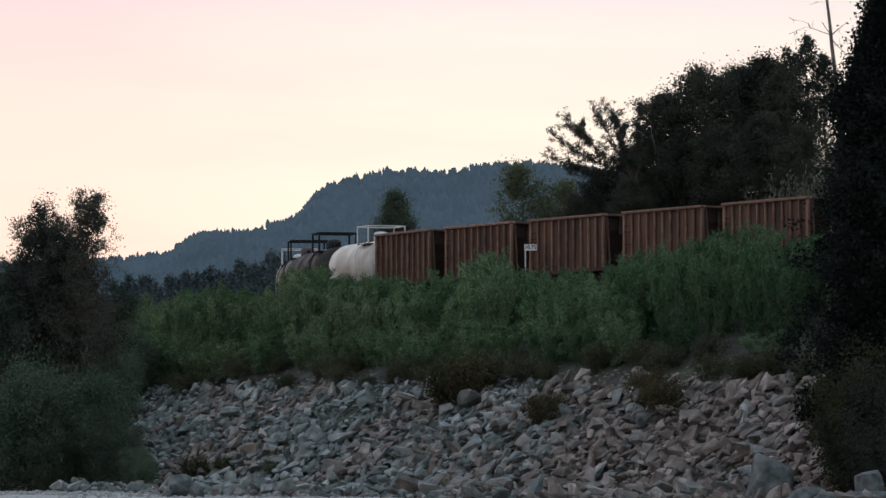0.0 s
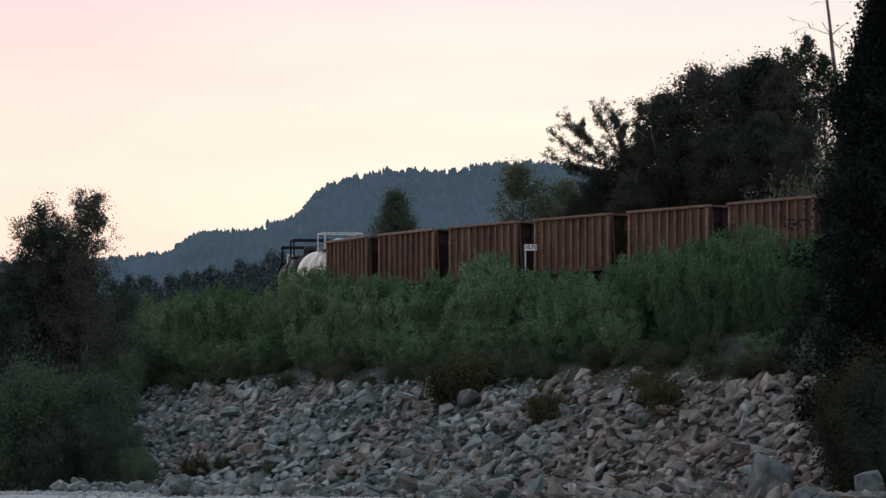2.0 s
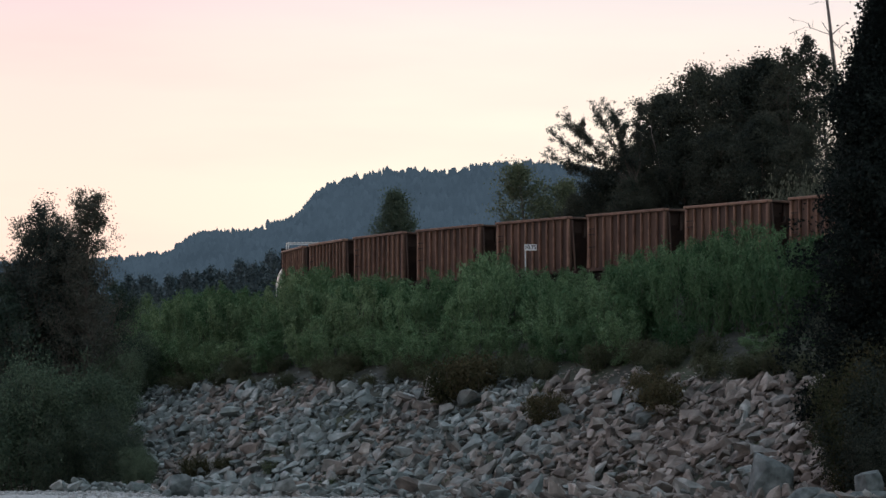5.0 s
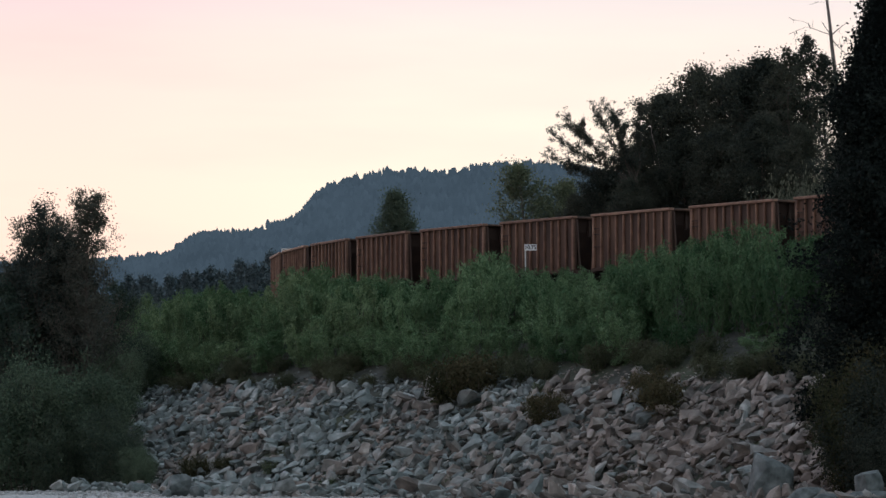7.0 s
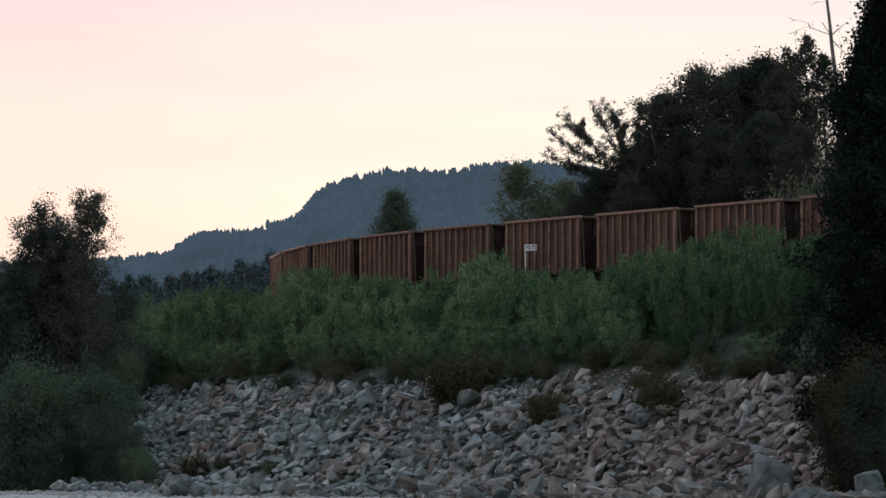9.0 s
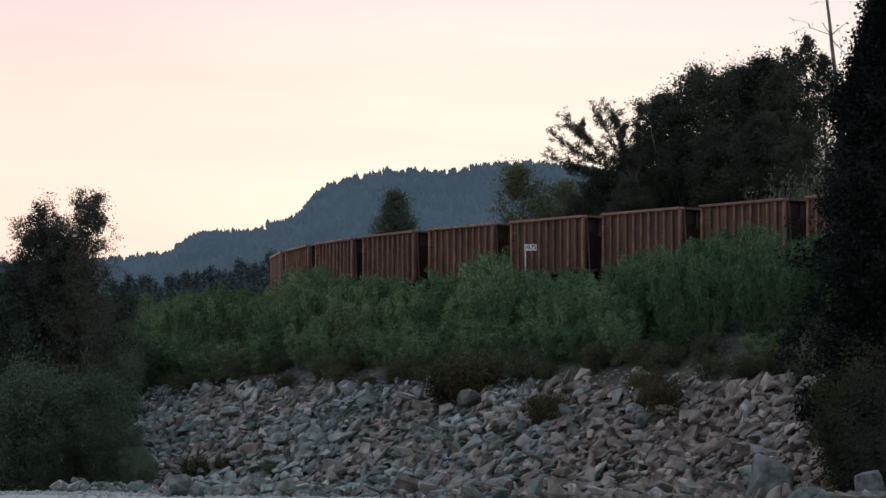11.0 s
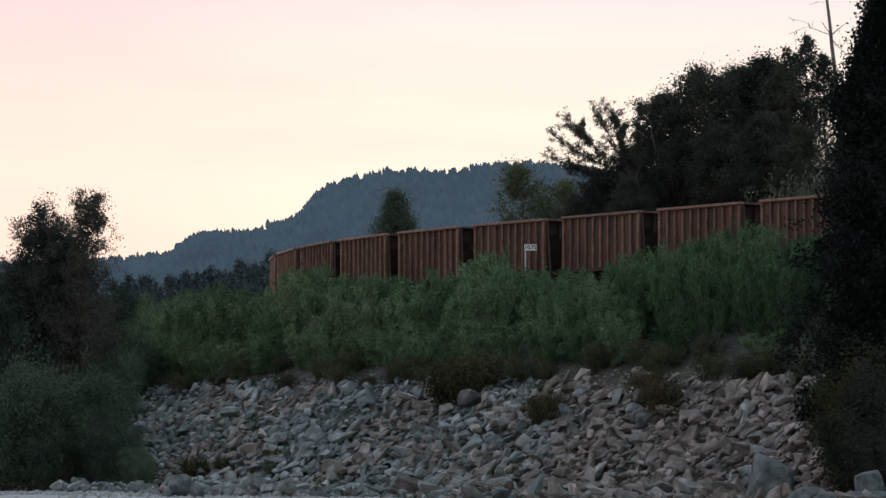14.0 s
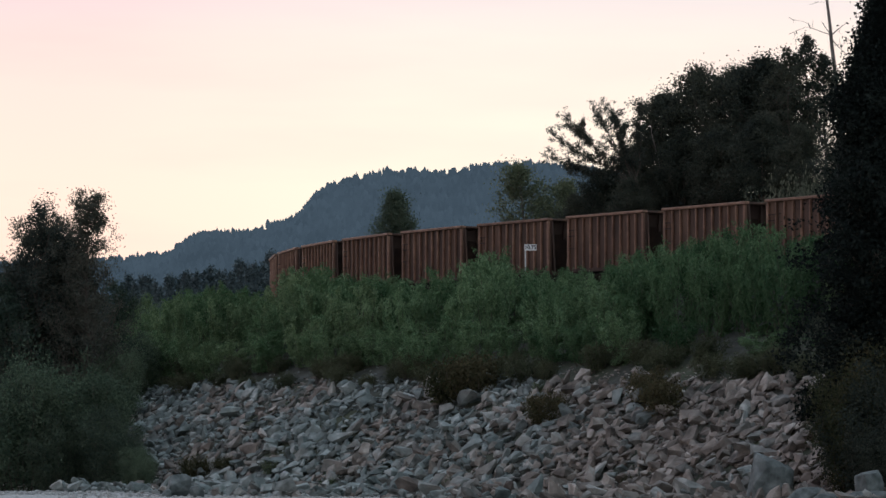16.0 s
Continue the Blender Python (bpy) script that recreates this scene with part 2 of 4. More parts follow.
def box(bm, x0, x1, y0, y1, z0, z1, bevel=0.0):
    m = Matrix.LocRotScale(((x0 + x1) / 2, (y0 + y1) / 2, (z0 + z1) / 2), None, (x1 - x0, y1 - y0, z1 - z0))
    made = bmesh.ops.create_cube(bm, size=1.0, matrix=m)
    if bevel:
        edges = list({e for v in made["verts"] for e in v.link_edges})
        bmesh.ops.bevel(bm, geom=edges, offset=bevel, segments=1, affect="EDGES")
    return bm


def box_bm(*a, **k):
    return box(bmesh.new(), *a, **k)


def rod(bm, a, b, r0, r1=None, sides=8):
    a, b = Vector(a), Vector(b)
    m = Matrix.Translation((a + b) / 2) @ (b - a).to_track_quat("Z", "Y").to_matrix().to_4x4()
    bmesh.ops.create_cone(bm, cap_ends=True, segments=sides, radius1=r0, radius2=r0 if r1 is None else r1, depth=(b - a).length, matrix=m)
    return bm


def rod_bm(*a, **k):
    return rod(bmesh.new(), *a, **k)


def lathe(profile, sides=28, along="X"):
    """A turned body: (position along the axis, radius) pairs."""
    bm = bmesh.new()
    rings = []
    for x, r in profile:
        ring = []
        for i in range(sides):
            a = 2 * math.pi * i / sides
            p = (x, r * math.cos(a), r * math.sin(a)) if along == "X" else (r * math.cos(a), r * math.sin(a), x)
            ring.append(bm.verts.new(p))
        rings.append(ring)
    for p, q in zip(rings, rings[1:]):
        for i in range(sides):
            bm.faces.new((p[i], p[(i + 1) % sides], q[(i + 1) % sides], q[i]))
    bm.faces.new(rings[0])
    bm.faces.new(rings[-1])
    bmesh.ops.recalc_face_normals(bm, faces=bm.faces)
    for f in bm.faces:
        f.smooth = len(f.verts) == 4
    return bm


# ---- the line of the track: straight, then bending away round the foot of the hill ----
_s = np.linspace(-120.0, 140.0, 2601)
_k = 0.01389 * np.clip((_s - 5.564) / 16.155, 0, 1)
_h = 1.01035 + np.cumsum(_k) * 0.1
_i0 = int(np.argmin(abs(_s)))
_h -= _h[_i0] - 1.01035
_ex, _ey = np.cumsum(-np.cos(_h)) * 0.1, np.cumsum(np.sin(_h)) * 0.1
_ex, _ey = _ex - _ex[_i0] + 8.766, _ey - _ey[_i0] + 181.574
HALF = 1.45
TX, TY = _ex + HALF * np.sin(_h), _ey + HALF * np.cos(_h)
RAIL = 8.98


def track_at(s, left=0.0):
    """Place and heading on the centre line; left: metres off it to the river side."""
    x, y, h = np.interp(s, _s, TX), np.interp(s, _s, TY), np.interp(s, _s, _h)
    return float(x - left * math.sin(h)), float(y - left * math.cos(h)), float(math.pi - h)


def off_track(px, py):
    """For points: distance to the river side of the centre line (negative beyond it), and where along it."""
    px, py = np.atleast_1d(px).astype(float), np.atleast_1d(py).astype(float)
    cx, cy, ch, cs = TX[::10], TY[::10], _h[::10], _s[::10]
    d2 = (px[:, None] - cx) ** 2 + (py[:, None] - cy) ** 2
    j = np.argmin(d2, axis=1)
    lx, ly = -np.sin(ch[j]), -np.cos(ch[j])
    side = (px - cx[j]) * lx + (py - cy[j]) * ly
    return np.sign(side) * np.sqrt(d2[np.arange(len(px)), j]), cs[j]


def ground_z(px, py):
    px, py = np.atleast_1d(px).astype(float), np.atleast_1d(py).astype(float)
    d, s = off_track(px, py)
    z = np.interp(d, [-60, -22, -9, -4.5, -3.0, 3.2, 11.0, 18.6, 24.0], [15.5, 11.5, 9.2, 8.3, 8.55, 8.55, 5.0, 0.0, 0.0])
    z = np.where(d < -60, 15.5 - 7.0 * np.clip((-60 - d) / 200, 0, 1), z)
    # the bank dies away beyond the bend, where the ground lies level
    far = np.clip((s - 60) / 40, 0, 1)
    z = np.where(d > 3.2, z * (1 - far) + far * np.interp(d, [3.2, 40], [8.55, 6.0]), z)
    lump = np.array([noise.noise((x * 0.12, y * 0.12, 3.0)) for x, y in zip(px, py)]) if len(px) < 60000 else 0
    return z + np.where(abs(d) < 3.4, 0.0, 0.18) * lump


def gz(x, y):
    return float(ground_z(x, y)[0])


def axis(stops):
    out = []
    for (a, b, step) in stops:
        out += list(np.arange(a, b, step))
    return np.array(out + [stops[-1][1]])


GX = axis([(-4500, -500, 500), (-500, -100, 50), (-100, -40, 5), (-40, 60, 0.8), (60, 120, 5), (120, 500, 50), (500, 4500, 500)])
GY = axis([(-400, -40, 60), (-40, 110, 10), (110, 270, 0.8), (270, 330, 4), (330, 600, 30), (600, 4800, 300)])
gx, gy = np.meshgrid(GX, GY)
gzv = ground_z(gx.ravel(), gy.ravel())
verts = np.stack([gx.ravel(), gy.ravel(), gzv], 1)
nx, ny = len(GX), len(GY)
ii = (np.arange(ny - 1)[:, None] * nx + np.arange(nx - 1)[None, :]).ravel()
faces = np.stack([ii, ii + 1, ii + nx + 1, ii + nx], 1)
gm = bpy.data.meshes.new("ground")
gm.from_pydata(verts.tolist(), [], faces.tolist())
gm.materials.append(M["earth"])
gm.materials.append(M["shingle"])
gm.materials.append(M["ballast"])
fc = verts[faces].mean(1)
fd, fs = off_track(fc[:, 0], fc[:, 1])
mi = np.where((fd > 18.2) & (fs < 80), 1, np.where(abs(fd) < 3.6, 2, 0))
gm.polygons.foreach_set("material_index", mi.astype(np.int32))
gm.polygons.foreach_set("use_smooth", np.ones(len(faces), bool))
ground = tagged(new("ground", gm), "grey shingle shore rising to an earth railway bank", "ground", kind="structure")


# ---- the track ----
def build_track():
    root = tagged(new("railway_track"), "single railway track of worn steel rails on dark sleepers", "railway track", kind="structure")
    ss = np.arange(-70, 110, 0.5)
    for off in (-0.75, 0.75):
        bm = bmesh.new()
        prev = None
        for s in ss:
            x, y, a = track_at(s, off)
            lx, ly = -math.sin(a), math.cos(a)
            ring = [bm.verts.new((x + u * lx, y + u * ly, RAIL + w)) for u, w in
                    ((-0.07, -0.17), (-0.07, -0.155), (-0.012, -0.13), (-0.012, -0.05), (-0.035, -0.035), (-0.035, 0), (0.035, 0), (0.035, -0.035), (0.012, -0.05), (0.012, -0.13), (0.07, -0.155), (0.07, -0.17))]
            if prev:
                for i in range(12):
                    bm.faces.new((prev[i], prev[(i + 1) % 12], ring[(i + 1) % 12], ring[i]))
            prev = ring
        part("rail", bm, M["iron"], root)
    me = bpy.data.meshes.new("sleeper")
    bm = box_bm(-0.11, 0.11, -1.3, 1.3, -0.18, 0.0, bevel=0.012)
    bm.to_mesh(me)
    bm.free()
    me.materials.append(M["sleeper"])
    for s in np.arange(-68, 108, 0.62):
        x, y, a = track_at(s)
        ob = part("sleeper", me, None, root)
        ob.matrix_basis = pose(x, y, RAIL - 0.17, 0, 0, math.degrees(a))
    bm = bmesh.new()
    prev = None
    for s in np.arange(-80, 120, 1.0):
        ring = []
        for off, z in ((-2.6, -0.62), (-1.7, -0.2), (1.7, -0.2), (2.6, -0.62)):
            x, y, a = track_at(s, off)
            ring.append(bm.verts.new((x, y, RAIL + z)))
        if prev:
            for i in range(3):
                bm.faces.new((prev[i], prev[i + 1], ring[i + 1], ring[i]))
        prev = ring
    part("ballast", bm, M["ballast"], root, "grey crushed stone ballast")


build_track()


# ---- rolling stock; local x ahead, y to the river side, z up from the rail ----
def build_truck(parent, x):
    truck = part("truck", box_bm(-0.2, 0.2, -1.0, 1.0, 0.45, 0.72, bevel=0.03), M["iron"], parent, "grimy cast iron truck")
    truck.location = (x, 0, 0)
    for y in (-1.0, 1.0):
        bm = bmesh.new()
        box(bm, -1.15, 1.15, y - 0.06, y + 0.06, 0.5, 0.64, bevel=0.02)
        box(bm, -0.5, 0.5, y - 0.07, y + 0.07, 0.28, 0.5, bevel=0.05)
        for u in (-0.85, 0.85):
            box(bm, u - 0.14, u + 0.14, y - 0.08, y + 0.08, 0.3, 0.55, bevel=0.03)
        part("side_frame", bm, M["iron"], truck)
    for u in (-0.85, 0.85):
        part("axle", rod_bm((u, -0.75, 0.42), (u, 0.75, 0.42), 0.07, sides=10), M["iron"], truck)
        for y in (-0.75, 0.75):
            w = lathe([(-0.07, 0.2), (-0.065, 0.41), (0.04, 0.42), (0.05, 0.45), (0.07, 0.45), (0.075, 0.2)], 20)
            bmesh.ops.rotate(w, verts=w.verts, matrix=Matrix.Rotation(radians(90 if y > 0 else -90), 3, "Z"))
            bmesh.ops.translate(w, verts=w.verts, vec=(u, y, 0.42))
            part("wheel", w, M["iron"], truck)


def build_gondola():
    car = new("ore_car")
    a, w, top, low = 2.98, 1.42, 3.2, 0.85
    for y in (-w, w):
        t = 0.03
        part("side_panel", box_bm(-a, a, y - t, y + t, low, top - 0.1), M["rust"], car)
        out = 1 if y > 0 else -1
        part("side_sill", box_bm(-a, a, y - 0.07, y + 0.07, low - 0.16, low, bevel=0.02), M["rust"], car)
        part("top_rim", box_bm(-a - 0.03, a + 0.03, y - (0.07 if out > 0 else 0.19), y + (0.19 if out > 0 else 0.07), top - 0.12, top, bevel=0.02), M["rust_light"], car, "worn orange rust rim")
        n = 11
        for i in range(n):
            x = -a + 0.09 + (2 * a - 0.18) * i / (n - 1)
            wide = 0.08 if i in (0, n - 1) else 0.042
            bm = box_bm(x - wide, x + wide, min(y + out * 0.03, y + out * 0.14), max(y + out * 0.03, y + out * 0.14), low - 0.02, top - 0.13, bevel=0.018)
            part("rib", bm, M["rust_light"], car)
        for z in (1.75, 2.3, 2.55):
            bm = box_bm(a - 0.62, a - 0.2, min(y + out * 0.12, y + out * 0.16), max(y + out * 0.12, y + out * 0.16), z - 0.025, z + 0.025)
            part("grab_iron", bm, M["rust_dark"], car)
    for e in (-1, 1):
        # the end leans in to the hopper below
        bm = bmesh.new()
        prof = [(a - 0.3, top - 0.05), (a - 0.42, 2.5), (a - 1.3, low), (a - 1.36, low), (a - 0.48, 2.5), (a - 0.36, top - 0.05)]
        rows = [[bm.verts.new((e * x, y, z)) for x, z in prof] for y in (-w + 0.03, w - 0.03)]
        for i in range(6):
            bm.faces.new((rows[0][i], rows[0][(i + 1) % 6], rows[1][(i + 1) % 6], rows[1][i]))
        bm.faces.new(rows[0]), bm.faces.new(rows[1])
        bmesh.ops.recalc_face_normals(bm, faces=bm.faces)
        part("end_wall", bm, M["rust_dark"], car, "rusty steel end wall, coloured dark for its shade")
        part("end_rim", box_bm(min(e * (a - 0.4), e * (a + 0.02)), max(e * (a - 0.4), e * (a + 0.02)), -w + 0.08, w - 0.08, top - 0.12, top - 0.02, bevel=0.02), M["rust"], car)
        for y in (-w + 0.05, w - 0.05):
            part("corner_post", rod_bm((e * (a + 0.02), y, top - 0.15), (e * (a + 0.26), y, low - 0.1), 0.04, sides=6), M["rust"], car)
        for y in (-0.5, 0.5):
            part("end_post", box_bm(min(e * (a - 0.42), e * (a - 0.26)), max(e * (a - 0.42), e * (a - 0.26)), y - 0.06, y + 0.06, 2.3, top - 0.12), M["rust_dark"], car)
        bm = box_bm(min(e * (a - 0.1), e * (a + 0.3)), max(e * (a - 0.1), e * (a + 0.3)), -w, w, low - 0.2, low - 0.06, bevel=0.02)
        part("end_platform", bm, M["rust_dark"], car)
        bm = box_bm(min(e * (a + 0.2), e * (a + 0.72)), max(e * (a + 0.2), e * (a + 0.72)), -0.12, 0.12, 0.72, 0.98, bevel=0.04)
        part("coupler", bm, M["iron"], car)
        build_truck(car, e * 1.95)
    bm = bmesh.new()
    box(bm, -a + 1.3, a - 1.3, -w + 0.05, w - 0.05, low - 0.02, low + 0.05)
    part("floor_pan", bm, M["rust_dark"], car)
    part("centre_sill", box_bm(-a - 0.2, a + 0.2, -0.22, 0.22, 0.6, 0.84, bevel=0.02), M["iron"], car)
    return tagged(car, "rust-brown ribbed steel ore car on the track", "railway wagon", "ore cars of the train")


def build_tank(shell_mat, rail_mat, label, frame_high):
    car = new("tank_car")
    R, cz, half, end = 1.22, 1.86, 2.95, 3.65
    prof = [(-half - 0.42, 0.08), (-half - 0.40, 0.4), (-half - 0.30, 0.78), (-half - 0.15, 1.04), (-half, R)]
    bands = [(u + v, R + w) for u in (-2.1, 0.0, 2.1) for v, w in ((-0.06, 0.0), (-0.05, 0.006), (0.05, 0.006), (0.06, 0.0))]
    shell = lathe(prof + bands + [(-x, r) for x, r in reversed(prof)], 36)
    bmesh.ops.translate(shell, verts=shell.verts, vec=(0, 0, cz))
    part("tank", shell, shell_mat, car)
    mid = -1.5
    dome = lathe([(cz + R - 0.1, 0.36), (cz + R + 0.3, 0.36), (cz + R + 0.4, 0.3), (cz + R + 0.44, 0.15)], 20, "Z")
    bmesh.ops.translate(dome, verts=dome.verts, vec=(mid, 0, 0))
    part("dome", dome, shell_mat if rail_mat is M["black_metal"] else rail_mat, car)
    for x, r in ((-0.62, 0.1), (0.6, 0.08)):
        v = lathe([(cz + R - 0.08, r), (cz + R + 0.2, r), (cz + R + 0.25, r * 0.7)], 12, "Z")
        bmesh.ops.translate(v, verts=v.verts, vec=(mid + x, 0, 0))
        part("valve", v, rail_mat, car)
    pz, px, py, t = cz + R - 0.16, 0.8, 0.95, 0.027 if rail_mat is M["white_metal"] else 0.042
    for y in (-py, py):
        part("walkway", box_bm(mid - px, mid + px, min(y * 0.6, y * 1.03), max(y * 0.6, y * 1.03), pz - 0.05, pz, bevel=0.01), M["iron"], car, "dark grating walkway")
    for x in (mid - px, mid + px):
        for y in (-py, py):
            part("post", box_bm(x - t, x + t, y - t, y + t, pz, pz + frame_high), rail_mat, car)
        part("top_rail", box_bm(x - t, x + t, -py - t, py + t, pz + frame_high, pz + frame_high + 2 * t), rail_mat, car)
    for y in (-py, py):
        part("top_rail", box_bm(mid - px + t, mid + px - t, y - t, y + t, pz + frame_high - 0.003, pz + frame_high + 2 * t - 0.003), rail_mat, car)
        for x in (mid - 0.2, mid + 0.2):
            part("ladder_rail", rod_bm((x, y * 1.32, cz + 0.5), (x, y * 1.34, 0.82), 0.022, sides=6), rail_mat, car)
            part("ladder_rail", rod_bm((x, y * 1.02, pz), (x, y * 1.32, cz + 0.5), 0.022, sides=6), rail_mat, car)
        for z in np.arange(1.1, cz + 0.5, 0.32):
            part("rung", rod_bm((mid - 0.2, y * 1.33, z), (mid + 0.2, y * 1.33, z), 0.014, sides=5), rail_mat, car)
        part("running_board", box_bm(-end, end, min(y * 1.0, y * 1.45), max(y * 1.0, y * 1.45), 0.78, 0.84), M["iron"], car)
    part("centre_sill", box_bm(-end, end, -0.25, 0.25, 0.62, 0.9, bevel=0.02), M["iron"], car)
    for e in (-1, 1):
        part("saddle", box_bm(min(e * 2.1, e * 2.5), max(e * 2.1, e * 2.5), -0.95, 0.95, 0.74, 1.05, bevel=0.02), M["iron"], car)
        part("head_block", box_bm(min(e * end, e * (end + 0.12)), max(e * end, e * (end + 0.12)), -1.3, 1.3, 0.66, 0.98, bevel=0.02), M["iron"], car)
        part("coupler", box_bm(min(e * (end + 0.1), e * (end + 0.45)), max(e * (end + 0.1), e * (end + 0.45)), -0.12, 0.12, 0.7, 0.96, bevel=0.04), M["iron"], car)
        for y in (-1.2, 1.2):
            part("end_rail_post", rod_bm((e * end, y, 0.95), (e * end, y, 1.85), 0.025, sides=6), rail_mat, car)
        part("end_rail", rod_bm((e * end, -1.2, 1.85), (e * end, 1.2, 1.85), 0.025, sides=6), rail_mat, car)
        build_truck(car, e * 2.5)
    return tagged(car, label, "railway wagon", "tank cars of the train")


SPEED, PITCH = 3.509, 7.4
FRONT = -27.936         # along the line, at the start: the leading corner of the car counted 0
TRAIN = []              # thing, its middle at the start, half its wheelbase
_first = build_gondola()
for n in range(-9, 8):
    ob = _first if n == -9 else copy_thing(_first, Matrix())
    TRAIN.append((ob, FRONT + PITCH * n - 2.98, 1.95))
_nose = FRONT + PITCH * 7 + 0.7
TANKS = [(M["cream"], M["white_metal"], "weathered cream tank car with a white walkway frame", 0.82),
         (M["black_tank"], M["black_metal"], "sooty black tank car with a black walkway frame", 0.85),
         (M["grey_tank"], M["black_metal"], "dull grey tank car with a black walkway frame", 0.85),
         (M["grey_tank"], M["white_metal"], "dull grey tank car with a white walkway frame", 0.82)]
for i, spec in enumerate(TANKS):
    TRAIN.append((build_tank(*spec), _nose + 4.1 + 8.2 * i, 2.5))


def car_pose(mid, base, t):
    s = mid + SPEED * t
    ax, ay, _ = track_at(s + base)
    bx, by, _ = track_at(s - base)
    return Matrix.LocRotScale(((ax + bx) / 2, (ay + by) / 2, RAIL), Euler((0, 0, math.atan2(ay - by, ax - bx))), None)


def motions():
    for ob, mid, base in TRAIN:
        walk(ob, [(t * 0.5, car_pose(mid, base, t * 0.5)) for t in range(33)])


# ---- plants ----
def tubes(rows, sides=5):
    """Tapered tubes along polylines of (x, y, z, radius), as one mesh's arrays."""
    vs, fs = [], []
    most = sides
    for line in rows:
        base = None
        sides = 3 if line[0][3] < 0.021 else most
        for i, (x, y, z, r) in enumerate(line):
            start = len(vs)
            for k in range(sides):
                a = 2 * math.pi * k / sides
                vs.append((x + r * math.cos(a), y + r * math.sin(a), z + (0.3 * r * math.sin(a) if i else 0)))
            if base is not None:
                for k in range(sides):
                    fs.append((base + k, base + (k + 1) % sides, start + (k + 1) % sides, start + k))
            base = start
    return vs, fs


def mesh_of(name, vs, fs, mat, smooth=False):
    me = bpy.data.meshes.new(name)
    me.from_pydata([tuple(v) for v in vs], [], [tuple(f) for f in fs])
    me.materials.append(mat)
    if smooth:
        me.polygons.foreach_set("use_smooth", np.ones(len(me.polygons), bool))
    return me


def leaves_mesh(name, centres, mat, length, width, rng, droop=0.0, spread=1.0):
    """A leaf of four corners, bent at its midrib, at each centre."""
    n = len(centres)
    d = rng.normal(size=(n, 3))
    d[:, 2] = d[:, 2] * spread - droop
    d /= np.linalg.norm(d, axis=1)[:, None]
    u = rng.normal(size=(n, 3))
    u -= d * (u * d).sum(1)[:, None]
    u /= np.linalg.norm(u, axis=1)[:, None]
    ln = length * rng.uniform(0.6, 1.35, n)[:, None]
    wd = width * rng.uniform(0.6, 1.35, n)[:, None]
    a, b = centres - d * ln / 2, centres + d * ln / 2
    nrm = np.cross(d, u)
    l, r = centres + u * wd / 2 + nrm * wd * 0.2 - d * ln * 0.1, centres - u * wd / 2 + nrm * wd * 0.2 - d * ln * 0.1
    vs = np.stack([a, l, b, r], 1).reshape(-1, 3)
    i = np.arange(n)[:, None] * 4
    me = bpy.data.meshes.new(name)
    me.from_pydata(vs.tolist(), [], (i + np.array([0, 3, 2, 1])).tolist())
    me.materials.append(mat)
    return me


def bend(p, q, r0, r1, rng, steps=5, wob=0.06):
    p, q = np.array(p, float), np.array(q, float)
    size = np.linalg.norm(q - p)
    out = []
    for i in range(steps + 1):
        f = i / steps
        w = rng.normal(size=3) * wob * size * (f * (1 - f) * 2)
        c = p + (q - p) * f + w
        out.append((*c, r0 + (r1 - r0) * f))
    return out


def along(line, f):
    g = f * (len(line) - 1)
    i = min(int(g), len(line) - 2)
    return np.array(line[i][:3]) * (1 - (g - i)) + np.array(line[i + 1][:3]) * (g - i)


